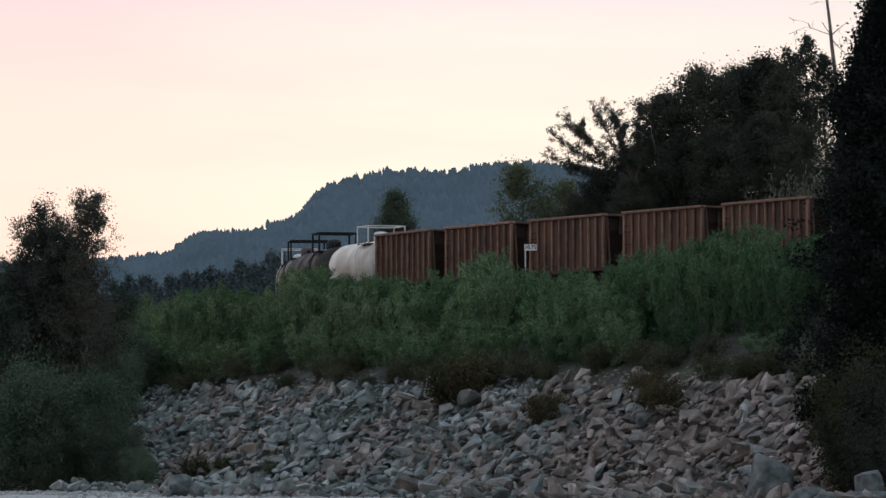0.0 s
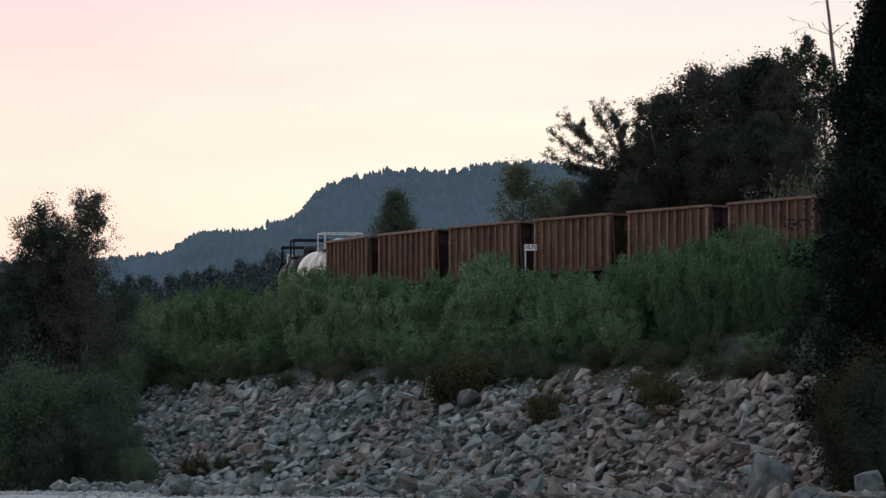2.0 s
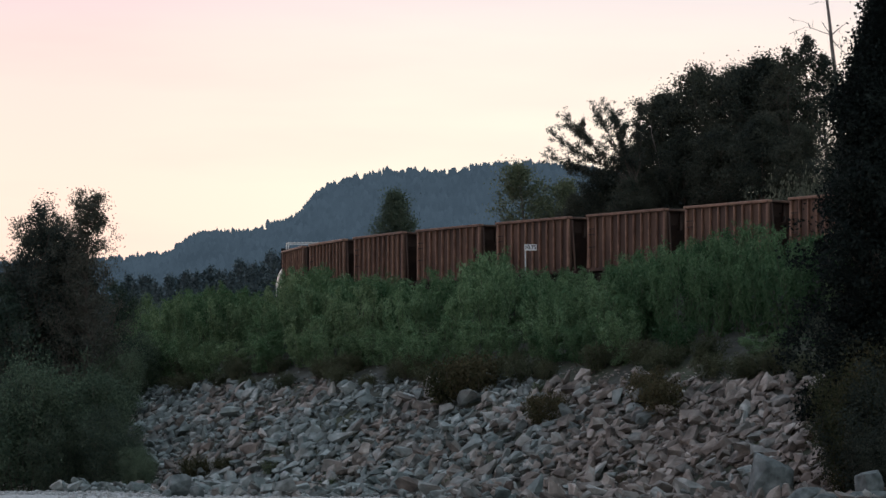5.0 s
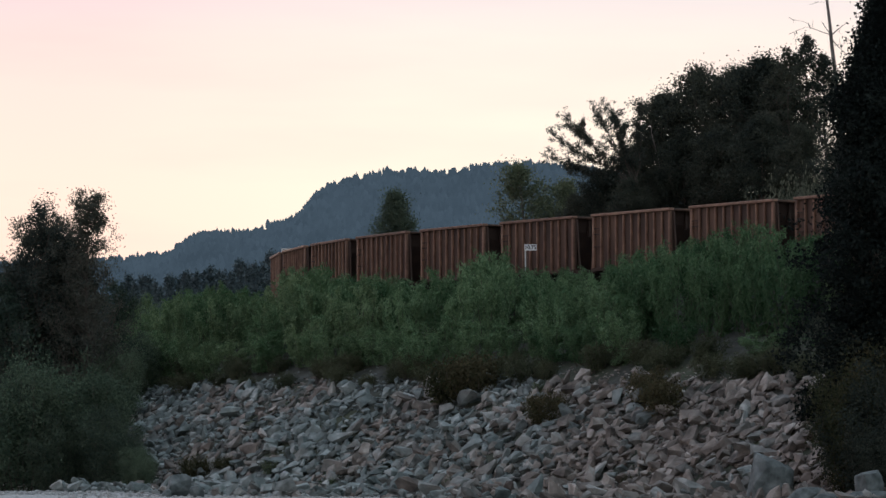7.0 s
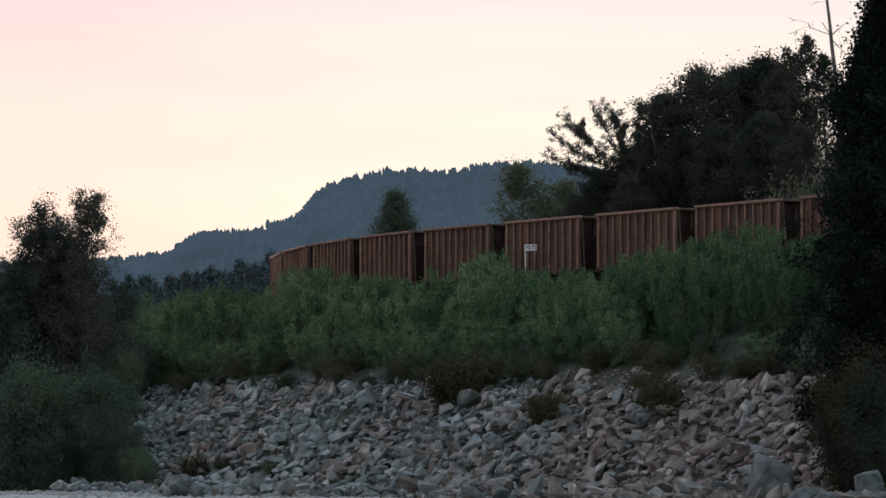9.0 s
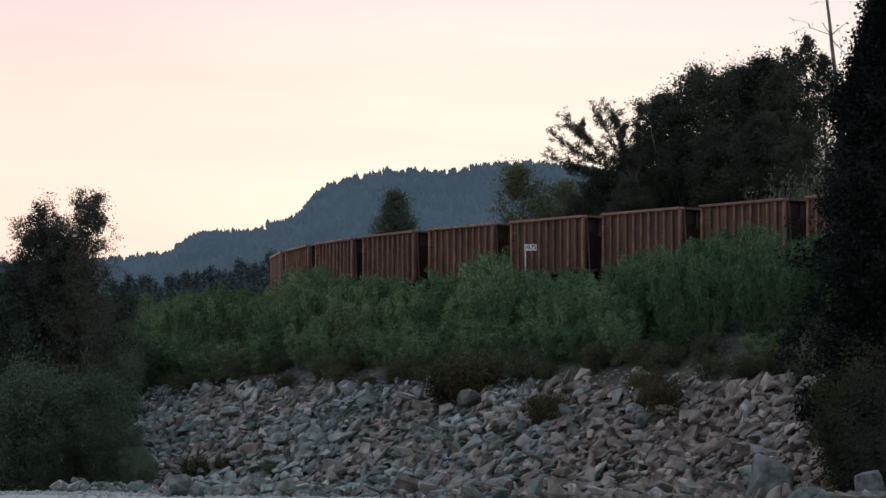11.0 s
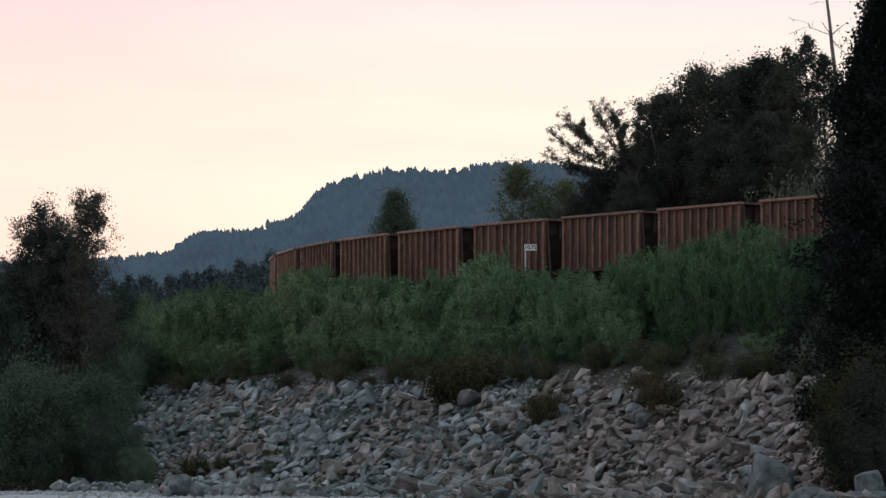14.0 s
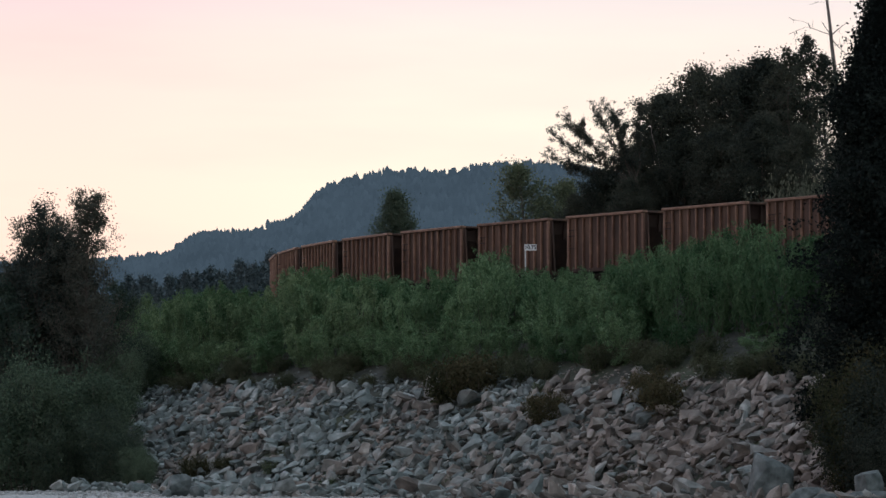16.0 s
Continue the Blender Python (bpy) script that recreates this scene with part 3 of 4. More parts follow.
def tree_meshes(seed, height, radius, leaves, mat, leaf=(0.16, 0.09), bare=0.15, limbs=26, lean=(0, 0), profile=None, bark="bark", stems=1, sigma=0.3, girth=0.017, rise=0.45, tips=0.0):
    """A trunk with limbs and twigs, and a crown of leaves about the twigs, thin or thick by the limb."""
    rng = np.random.default_rng(seed)
    profile = profile or (lambda f: (1 - abs(2 * f - 0.85) ** 2.2 * 0.72))
    lines, pts, wts = [], [], []
    for st in range(stems):
        tx, ty = lean[0] + rng.normal() * 0.04 * height * (stems > 1) * 2.2, lean[1] + rng.normal() * 0.04 * height * (stems > 1) * 2.2
        h = height * (1 if st == 0 else rng.uniform(0.7, 0.97))
        trunk = bend((rng.normal() * 0.12 * (stems > 1), rng.normal() * 0.12 * (stems > 1), -0.5), (tx, ty, h), girth * h, 0.012, rng, 9, 0.022)
        lines.append(trunk)
        for i in range(limbs // stems):
            f = bare + (1 - bare) * ((i + rng.uniform()) / (limbs // stems)) ** 0.9
            p = along(trunk, min(f, 0.99))
            az = i * 2.4 + rng.uniform(-0.5, 0.5)
            ln = radius * max(0.12, profile((f - bare) / (1 - bare))) * rng.uniform(0.6, 1.12)
            q = p + np.array([math.cos(az) * ln, math.sin(az) * ln, ln * rng.uniform(0.3, 1.4) * rise])
            limb = bend(p, q, 0.3 * girth * h * (1.15 - f), 0.008, rng, 4, 0.12)
            lines.append(limb)
            dense = rng.uniform(0.35, 1.3)
            for k in range(5):
                g = rng.uniform(0.3, 1.0)
                a = along(limb, g)
                tw = a + rng.normal(size=3) * ln * 0.22 + np.array([0, 0, 0.06 * ln + tips * rng.uniform(0, 1)])
                twig = bend(a, tw, 0.012, 0.004, rng, 2, 0.1)
                lines.append(twig)
                for m in range(3):
                    pts.append(along(twig, rng.uniform(0.3, 1)))
                    wts.append(dense)
        for m in range(6):
            pts.append(along(trunk, rng.uniform(0.85, 1.0)))
            wts.append(0.6)
    pts, wts = np.array(pts), np.array(wts)
    pick = rng.choice(len(pts), leaves, p=wts / wts.sum())
    sg = sigma * rng.uniform(0.5, 1.3, len(pts))[pick]
    c = pts[pick] + rng.normal(size=(leaves, 3)) * sg[:, None] * np.array([1, 1, 0.8])
    vs, fs = tubes(lines)
    return mesh_of("trunk", vs, fs, M[bark], True), leaves_mesh("crown", c, M[mat], leaf[0], leaf[1], rng)


def shrub_meshes(seed, height, radius, leaves, mat, leaf=(0.15, 0.045), stems=16, sigma=0.13, low=0.12, spread=0.16, lift=(0.08, 0.4), droop=-0.4):
    """Many upright stems from one foot, feathered with narrow leaves."""
    rng = np.random.default_rng(seed)
    lines, pts = [], []
    for i in range(stems):
        az, rr = i * 2.4 + rng.uniform(-0.4, 0.4), radius * math.sqrt(rng.uniform(0.02, 1))
        h = height * (1 - 0.35 * (rr / radius) ** 2) * rng.uniform(0.72, 1.05)
        q = (math.cos(az) * rr, math.sin(az) * rr, h)
        stem = bend((math.cos(az) * rr * 0.35, math.sin(az) * rr * 0.35, -0.3), q, 0.02, 0.004, rng, 5, 0.06)
        lines.append(stem)
        for k in range(13):
            f = rng.uniform(low, 1.0) ** 0.8
            a = along(stem, f)
            tw = a + np.array([rng.normal() * spread, rng.normal() * spread, rng.uniform(*lift)]) * (0.5 + 0.22 * height)
            twig = bend(a, tw, 0.007, 0.003, rng, 2, 0.1)
            if k % 3 == 0:
                lines.append(twig)
            for m in range(5):
                pts.append(along(twig, rng.uniform(0, 1)))
    pts = np.array(pts)
    pick = rng.integers(0, len(pts), leaves)
    c = pts[pick] + rng.normal(size=(leaves, 3)) * sigma
    c[:, 2] = np.maximum(c[:, 2], 0.05)
    vs, fs = tubes(lines, 4)
    return mesh_of("wood", vs, fs, M["bark"], True), leaves_mesh("foliage", c, M[mat], leaf[0], leaf[1], rng, droop=droop, spread=1.3)


def plant(name, meshes, x, y, label, category, group="", turn=0.0, size=1.0, tall=1.0, z=None, names=("trunk", "crown")):
    ob = new(name)
    ob.matrix_basis = Matrix.LocRotScale((x, y, gz(x, y) - 0.02 if z is None else z), Euler((0, 0, turn)), (size, size, size * tall))
    for nm, me in zip(names, meshes):
        part(nm, me, None, ob)
    return tagged(ob, label, category, group)


def at(px, dist):
    """A place on the ground plan: sideways by the view's slope px, at a distance."""
    return px * dist, dist


STF = ("wood", "foliage")
rng = np.random.default_rng(11)

# willow thicket on the bank
WILLOWS = [shrub_meshes(100 + i, 2.6, 1.25, 4800, "willow", (0.15, 0.045), 11, 0.075, 0.05, 0.10, (0.12, 0.5), -0.9) for i in range(6)]
YOUNG = [shrub_meshes(110 + i, 2.6, 1.2, 4600, "willow_young", (0.15, 0.045), 10, 0.07, 0.05, 0.10, (0.12, 0.5), -0.9) for i in range(3)]
DEEP = [shrub_meshes(115 + i, 2.6, 1.25, 5200, "willow_deep", (0.14, 0.045), 12, 0.075, 0.05, 0.10, (0.12, 0.5), -0.9) for i in range(3)]
WILLOW_DRY = [shrub_meshes(120 + i, 1.6, 1.0, 2600, "willow_dry") for i in range(2)]


# the thicket's head, by the view's slope to the side: high by the alder, low towards the bend
HEAD_X = np.array([220, 300, 400, 468, 494, 510, 560, 620, 700, 765, 815, 852, 900, 940, 1000, 1090, 1150, 1200, 1260, 1330, 1400, 1460])
HEAD_Y = np.array([540, 520, 508, 522, 526, 482, 470, 478, 484, 494, 462, 432, 462, 478, 470, 464, 432, 424, 402, 396, 404, 410])


def bank_willows():
    s = -36.0
    while s < 50:
        for left in (4.2, 6.2, 8.3, 10.3):
            ss = s + rng.uniform(-0.8, 0.8)
            if left > 10 and rng.uniform() < (0.55 if ss < -14 else 0.08):
                continue
            x, y, a = track_at(ss, left + rng.uniform(-0.6, 0.6))
            k, size = int(rng.integers(0, 6)), rng.uniform(0.85, 1.2)
            head = EYE[2] + (LEVEL - np.interp(784 + LENS * x / y, HEAD_X, HEAD_Y)) * y / LENS - gz(x, y)
            tall = min(head, 3.9) / (2.66 * size) * rng.uniform(0.84 if left < 7 else 0.72, 1.04)
            if left > 10:
                tall *= rng.uniform(0.4, 0.85) * (0.55 if ss < -14 else 1.0)
            if tall * size < 0.25:
                continue
            young = rng.uniform() < (0.5 if ss > 9 else 0.06)
            deep = rng.uniform() < (0.65 if ss < -6 else 0.15)
            plant("willow_shrub", YOUNG[k % 3] if young else DEEP[k % 3] if deep else WILLOWS[k], x, y, "feathery light green young willow on the railway bank" if young else "feathery green willow shrub growing on the railway bank", "shrub", "willow thicket on the bank",
                  rng.uniform(0, 6.28), size, tall, names=STF)
        s += 1.7
    for i in range(54):
        ss = rng.uniform(-26, 42)
        x, y, a = track_at(ss, rng.uniform(10.2, 11.9))
        plant("low_shrub", WILLOW_DRY[i % 2], x, y, "low browning shrub at the top of the stones", "shrub", "low shrubs along the stones",
              rng.uniform(0, 6.28), rng.uniform(0.45, 0.85), 0.8, names=STF)


bank_willows()

# trees on the shore, before the bend
CONE = lambda f: 1.08 - 0.78 * f ** 1.4
ASPEN = [tree_meshes(201, 12.0, 2.25, 24000, "aspen", (0.105, 0.07), 0.15, 100, sigma=0.19, rise=1.2, tips=0.35, profile=CONE),
         tree_meshes(202, 11.7, 2.25, 24000, "aspen", (0.105, 0.07), 0.15, 100, sigma=0.19, rise=1.5, tips=0.35, profile=CONE),
         tree_meshes(203, 10.0, 2.4, 22000, "alder", (0.12, 0.08), 0.05, 54, stems=3, sigma=0.34, rise=0.8)]
for me, sx, d, size, turn in ((0, -0.0842, 196, 0.95, 0.4), (1, -0.0965, 197, 1.02, 1.9), (0, -0.0930, 198, 0.88, 5.1), (1, -0.0885, 198, 0.82, 3.9), (0, -0.0995, 199, 0.82, 2.9), (1, -0.1018, 198, 0.85, 0.7), (1, -0.0905, 200, 0.88, 5.5), (2, -0.1, 199, 0.9, 0.3), (2, -0.088, 200, 0.85, 2.0), (2, -0.0785, 201, 0.66, 4.0), (2, -0.106, 196, 1.0, 5.0)):
    x, y = at(sx, d)
    plant("aspen_tree" if me < 2 else "alder_tree", ASPEN[me], x, y, "slender aspen with brown-tinted leaves standing on the shore" if me < 2 else "dark bushy alder standing on the shore", "tree",
          "trees on the shore", turn, size)
SHORE = [shrub_meshes(300 + i, 6.2, 2.2, 18000, "alder" if i == 1 else "shore_leaf", (0.13, 0.075), 22, 0.24, 0.05, 0.24, (0.0, 0.34), -0.1) for i in range(2)]
for k, sx, d, size in ((0, -0.086, 188, 1.02), (0, -0.0985, 187, 1.1), (1, -0.092, 186, 0.62), (0, -0.0825, 189, 0.9), (1, -0.081, 187, 0.66), (1, -0.105, 188, 0.86), (1, -0.0785, 185, 0.66), (0, -0.0725, 183, 0.38), (0, -0.0705, 182, 0.28),
                       (0, -0.0785, 196, 0.8), (0, -0.0715, 203, 0.55)):
    x, y = at(sx, d)
    plant("shore_shrub", SHORE[k], x, y, "dense dark green shrub on the edge of the shore", "shrub", "shrubs on the shore", rng.uniform(0, 6.28), size, 1.0, names=STF)

# the wood on the rise beyond the track
WOOD = [tree_meshes(401 + i, 10.5, 2.7, 36000, "oak", (0.14, 0.09), 0.06, 66, sigma=0.3, rise=0.8, tips=0.4) for i in range(3)] + [tree_meshes(405, 10.5, 2.0, 7600, "oak", (0.14, 0.09), 0.06, 50, sigma=0.2, rise=1.0, tips=0.4)]
for k, sx, d, top in ((0, 0.0525, 214, 165), (1, 0.0610, 213, 122), (2, 0.0700, 211, 120), (0, 0.0765, 209, 100), (3, 0.0825, 205, 84), (0, 0.0985, 209, 230), (1, 0.107, 205, 215), (1, 0.0575, 210, 230),
                      (2, 0.066, 206, 225), (0, 0.076, 203, 205), (1, 0.085, 201, 225), (2, 0.0475, 217, 255), (0, 0.041, 219, 310), (1, 0.095, 198, 250), (2, 0.103, 199, 225), (0, 0.050, 211, 300), (3, 0.0805, 207, 112), (1, 0.0355, 220, 335), (0, 0.0385, 213, 300), (2, 0.0315, 216, 345), (1, 0.0445, 207, 318), (3, 0.0865, 206, 62), (3, 0.091, 207, 95)):
    x, y = at(sx, d)
    g = gz(x, y)
    want = EYE[2] + (LEVEL - top) * d / LENS - g
    plant("oak_tree", WOOD[k], x, y, "dark broad-leaved tree in the wood above the track", "tree", "wood above the track", rng.uniform(0, 6.28), want / 10.9)


def leaning_tree():
    """Stems fanning out from one foot towards the light, thinly leaved."""
    r = np.random.default_rng(411)
    x, y = at(0.0462, 210)
    ob = new("leaning_tree")
    ob.location = (x, y, gz(x, y))
    up = EYE[2] + (LEVEL - 333) * 210 / LENS - gz(x, y)
    lines, pts = [bend((0.4, 0, -0.4), (0, 0, up), 0.14, 0.09, r, 5, 0.03)], []
    for dx, dz in ((-4.3, 1.5), (-4.1, 2.6), (-3.6, 3.3), (-2.9, 3.0), (-2.3, 3.9), (-1.3, 3.9), (-0.7, 3.4), (0.2, 3.7), (-3.2, 1.0)):
        stem = bend((0, 0, up), (dx, r.uniform(-1.2, 1.2), up + dz), 0.05, 0.008, r, 6, 0.05)
        lines.append(stem)
        for k in range(34):
            f = r.uniform(0.25, 1.0)
            a = along(stem, f)
            tw = a + np.array([dx * 0.13 + r.normal() * 0.28, r.normal() * 0.3, 0.12 * dz + r.normal() * 0.24 + 0.1])
            lines.append(bend(a, tw, 0.012, 0.004, r, 2, 0.1))
            pts += [along(lines[-1], r.uniform(0.1, 1)) for m in range(4)]
    pts = np.array(pts)
    c = pts[r.integers(0, len(pts), 21000)] + r.normal(size=(21000, 3)) * 0.075
    part("trunk", mesh_of("trunk", *tubes(lines), M["bark"], True), None, ob)
    part("crown", leaves_mesh("crown", c, M["aspen"], 0.11, 0.05, r), None, ob)
    tagged(ob, "leaning tree with thin brown-tinted leaves at the wood's edge", "tree")


leaning_tree()
SALLOW = tree_meshes(421, 6.0, 1.7, 11000, "sallow", (0.12, 0.07), 0.05, 50, stems=2, sigma=0.24, rise=0.9)
for sx, d, top in ((0.0215, 222, 292), (0.026, 224, 320)):
    x, y = at(sx, d)
    plant("sallow_tree", SALLOW, x, y, "young yellow-green sallow beyond the track", "tree", "sallows beyond the track", rng.uniform(0, 6), (EYE[2] + (LEVEL - top) * d / LENS - gz(x, y)) / 6.1)
LONE = tree_meshes(431, 8.0, 2.9, 26000, "alder", (0.12, 0.08), 0.03, 110, sigma=0.26, rise=0.6, tips=0.3, profile=lambda f: 1.12 - 1.0 * f)
x, y = at(-0.0112, 262)
plant("lone_tree", LONE, x, y, "dark round-headed tree standing beyond the bend", "tree", size=(EYE[2] + (LEVEL - 345) * 262 / LENS - gz(x, y)) / 8.2)
WEED = shrub_meshes(441, 1.8, 1.0, 3600, "weed", (0.10, 0.045), 14, 0.13)
for i in range(9):
    sx, d = 0.0745 + 0.0017 * i, 186.5 + rng.uniform(-1, 1)
    x, y = at(sx, d)
    plant("tall_weed", WEED, x, y, "pale grey-green weeds beside the track", "weed", "weeds beside the track", rng.uniform(0, 6), rng.uniform(0.95, 1.3), 2.0, names=STF)


# dead tree
def dead_tree():
    """A bare trunk, seen from its broken top to the wood's crowns, with crooked limbs by (column, row) of the view's slopes."""
    r = np.random.default_rng(7)
    d = 208.0
    k = d / LENS
    x, y = at(0.0950, d)
    g = gz(x, y)
    ob = new("dead_tree")
    ob.location = (x, y, g)

    def spot(col, row, aside=0.0):
        return np.array([(col - 784) * k - x, aside, EYE[2] + (LEVEL - row) * k - g])

    def crooked(stops, r0, r1, aside):
        n = len(stops) - 1
        return [(*(spot(c, w, aside * i / n) + r.normal(size=3) * 0.012 * (i > 0)), r0 + (r1 - r0) * i / n) for i, (c, w) in enumerate(stops)]

    foot = (0.35, 0, -0.4, 0.17)
    trunk = [foot] + crooked([(1489, 260), (1482.5, 147), (1479, 117), (1474.5, 77), (1471.5, 45), (1467, 8), (1463, -30)], 0.12, 0.06, 0.0)
    part("trunk", mesh_of("trunk", *tubes([trunk], 8), M["pale_bark"], True), None, ob, "bare grey trunk")
    for stops, r0, aside in (([(1472, 60), (1458, 55), (1440, 50), (1426, 47)], 0.05, -0.5),
                             ([(1426, 47), (1412, 53), (1397, 61)], 0.024, -0.3),
                             ([(1437, 49), (1433, 39), (1422, 35), (1406, 33), (1400, 28)], 0.024, 0.3),
                             ([(1475, 60), (1485, 51), (1501, 38)], 0.045, 0.4),
                             ([(1470, 56), (1464, 47), (1458, 38)], 0.024, 0.2),
                             ([(1464, 2), (1450, 2), (1434, 7)], 0.04, -0.3),
                             ([(1476, 70), (1487, 81), (1505, 97)], 0.03, 0.5),
                             ([(1478, 80), (1489, 77), (1509, 77)], 0.034, -0.2),
                             ([(1479, 121), (1458, 118), (1430, 119)], 0.045, -0.6),
                             ([(1480, 128), (1470, 124), (1462, 125)], 0.03, -0.4)):
        limb = crooked(stops, 1.3 * r0, 0.02, aside)
        lines = [limb]
        for m in range(2):
            a = along(limb, r.uniform(0.4, 0.95))
            lines.append(bend(a, a + r.normal(size=3) * 0.2, 0.014, 0.006, r, 2, 0.1))
        part("branch", mesh_of("branch", *tubes(lines, 5), M["pale_bark"], True), None, ob)
    tagged(ob, "bare dead tree with broken pale branches", "dead tree")


def dead_sapling():
    """A thin bleached stem in front of the wood."""
    r = np.random.default_rng(8)
    d = 211.5
    k = d / LENS
    x, y = at(0.0520, d)
    g = gz(x, y)
    ob = new("dead_sapling")
    ob.location = (x, y, g)
    stem = [(0.1, 0, -0.3, 0.026)] + [((c - 784) * k - x, 0, EYE[2] + (LEVEL - w) * k - g, q) for c, w, q in ((1169, 300, 0.025), (1165, 275, 0.025), (1159, 255, 0.024), (1154, 235, 0.022), (1153, 213, 0.01))]
    part("trunk", mesh_of("trunk", *tubes([stem], 6), M["pale_bark"], True), None, ob)
    for f, dx, dz in ((0.75, 0.5, 0.7), (0.6, -0.5, 0.8), (0.85, 0.25, 0.5)):
        a = along(stem, f)
        part("branch", mesh_of("branch", *tubes([bend(a, a + np.array([dx, 0.1, dz]), 0.014, 0.005, r, 3, 0.1)], 4), M["pale_bark"], True), None, ob)
    tagged(ob, "thin bleached dead sapling before the dark wood", "dead tree")


dead_sapling()
dead_tree()

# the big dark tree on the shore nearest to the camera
NEAR = tree_meshes(501, 18.4, 2.35, 150000, "alder_shaded", (0.14, 0.09), 0.06, 220, lean=(0.95, 0), sigma=0.26, rise=0.3, profile=lambda f: (0.9 + 0.2 * math.sin(f * 41)) * (1.0 if f < 0.43 else max(0.06, 1.0 - 2.35 * (f - 0.43))))
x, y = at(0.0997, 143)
plant("big_alder", NEAR, x, y, "tall alder standing on the stony shore, its leaves darkened for shade", "tree", turn=0.0)
NEAR_LOW = [shrub_meshes(511, 5.2, 2.0, 18000, "alder_brown", (0.13, 0.07), 22, 0.24), shrub_meshes(512, 5.4, 2.0, 18000, "oak", (0.13, 0.075), 22, 0.26)]
for k, sx, d, size in ((0, 0.0975, 140, 0.84), (1, 0.1015, 139, 0.85), (0, 0.106, 141, 1.0), (1, 0.1025, 143, 1.1), (1, 0.1045, 138, 0.6), (1, 0.105, 145, 1.4)):
    x, y = at(sx, d)
    plant("shore_shrub", NEAR_LOW[k], x, y, "browning shrub under the tall alder" if k == 0 else "dark green shrub under the tall alder", "shrub", "shrubs on the shore", rng.uniform(0, 6.28), size, 1.0, names=STF)


# small growth among the stones
TUFT = [shrub_meshes(531, 1.3, 0.8, 3200, "alder_brown", (0.11, 0.06), 14, 0.13), shrub_meshes(532, 1.0, 0.6, 1400, "sallow", (0.12, 0.06), 12, 0.1)]
TUFT_PLACES = [(0, 800, 715, 1.25), (0, 835, 705, 1.2), (0, 965, 750, 0.85), (0, 1170, 740, 1.0), (0, 1150, 715, 0.9), (1, 790, 872, 0.55), (1, 580, 872, 0.5), (0, 345, 850, 0.7), (1, 480, 842, 0.55), (0, 395, 838, 0.5), (0, 1115, 870, 0.4), (1, 955, 700, 0.45)]


def bank_spot(col, row):
    """Where the view's line by column and row first meets the ground."""
    sx, sz = (col - 784) / LENS, (LEVEL - row) / LENS
    d = np.linspace(125, 215, 901)
    g = ground_z(sx * d, d)
    hit = np.argmax(EYE[2] + sz * d <= g)
    return sx * d[hit], d[hit], g[hit]


for k, col, row, size in TUFT_PLACES:
    x, y, z = bank_spot(col, row)
    plant("tuft", TUFT[k], x, y, "small dark shrub rooted among the stones" if k == 0 else "yellow-green tuft rooted among the stones", "shrub", "growth among the stones", rng.uniform(0, 6), size * 1.15, names=STF)

# conifers on the level beyond the bend, their needle colour blued for haze
def conifer_meshes(seed, height):
    r = np.random.default_rng(seed)
    lines = [bend((0, 0, -0.4), (0, 0, height), 0.018 * height, 0.01, r, 5, 0.01)]
    pts = []
    for i in range(70):
        f = 0.08 + 0.92 * (i + r.uniform()) / 70
        ln = height * 0.19 * (1.02 - f) * r.uniform(0.7, 1.15) + 0.08
        az = i * 2.4
        p = np.array([0, 0, f * height])
        q = p + np.array([math.cos(az) * ln, math.sin(az) * ln, -0.18 * ln])
        lines.append(bend(p, q, 0.02, 0.005, r, 2, 0.05))
        for k in range(10):
            pts.append(p + (q - p) * r.uniform(0.1, 1.0))
    pts = np.array(pts)
    c = pts[r.integers(0, len(pts), 2200)] + r.normal(size=(2200, 3)) * 0.14
    vs, fs = tubes(lines, 4)
    return mesh_of("trunk", vs, fs, M["bark"], True), leaves_mesh("crown", c, M["spruce"], 0.34, 0.13, r)


FIRS = [conifer_meshes(601 + i, 10.0) for i in range(3)]
for i in range(26):
    sx = -0.076 + 0.0375 * (i + rng.uniform(-0.3, 0.3)) / 25
    d = 410 + rng.uniform(-25, 35)
    x, y = at(sx, d)
    top = 497 - 42 * np.clip((sx + 0.066) / 0.025, 0, 1) + rng.uniform(-9, 14)
    plant("spruce_tree", FIRS[i % 3], x, y, "spruce tinted with distance haze on the level ground beyond the bend", "tree", "spruces beyond the bend", rng.uniform(0, 6), (EYE[2] + (LEVEL - top) * d / LENS - gz(x, y)) / 10.0)


# ---- the wooded hill in the distance ----
HILL_D = 2900.0


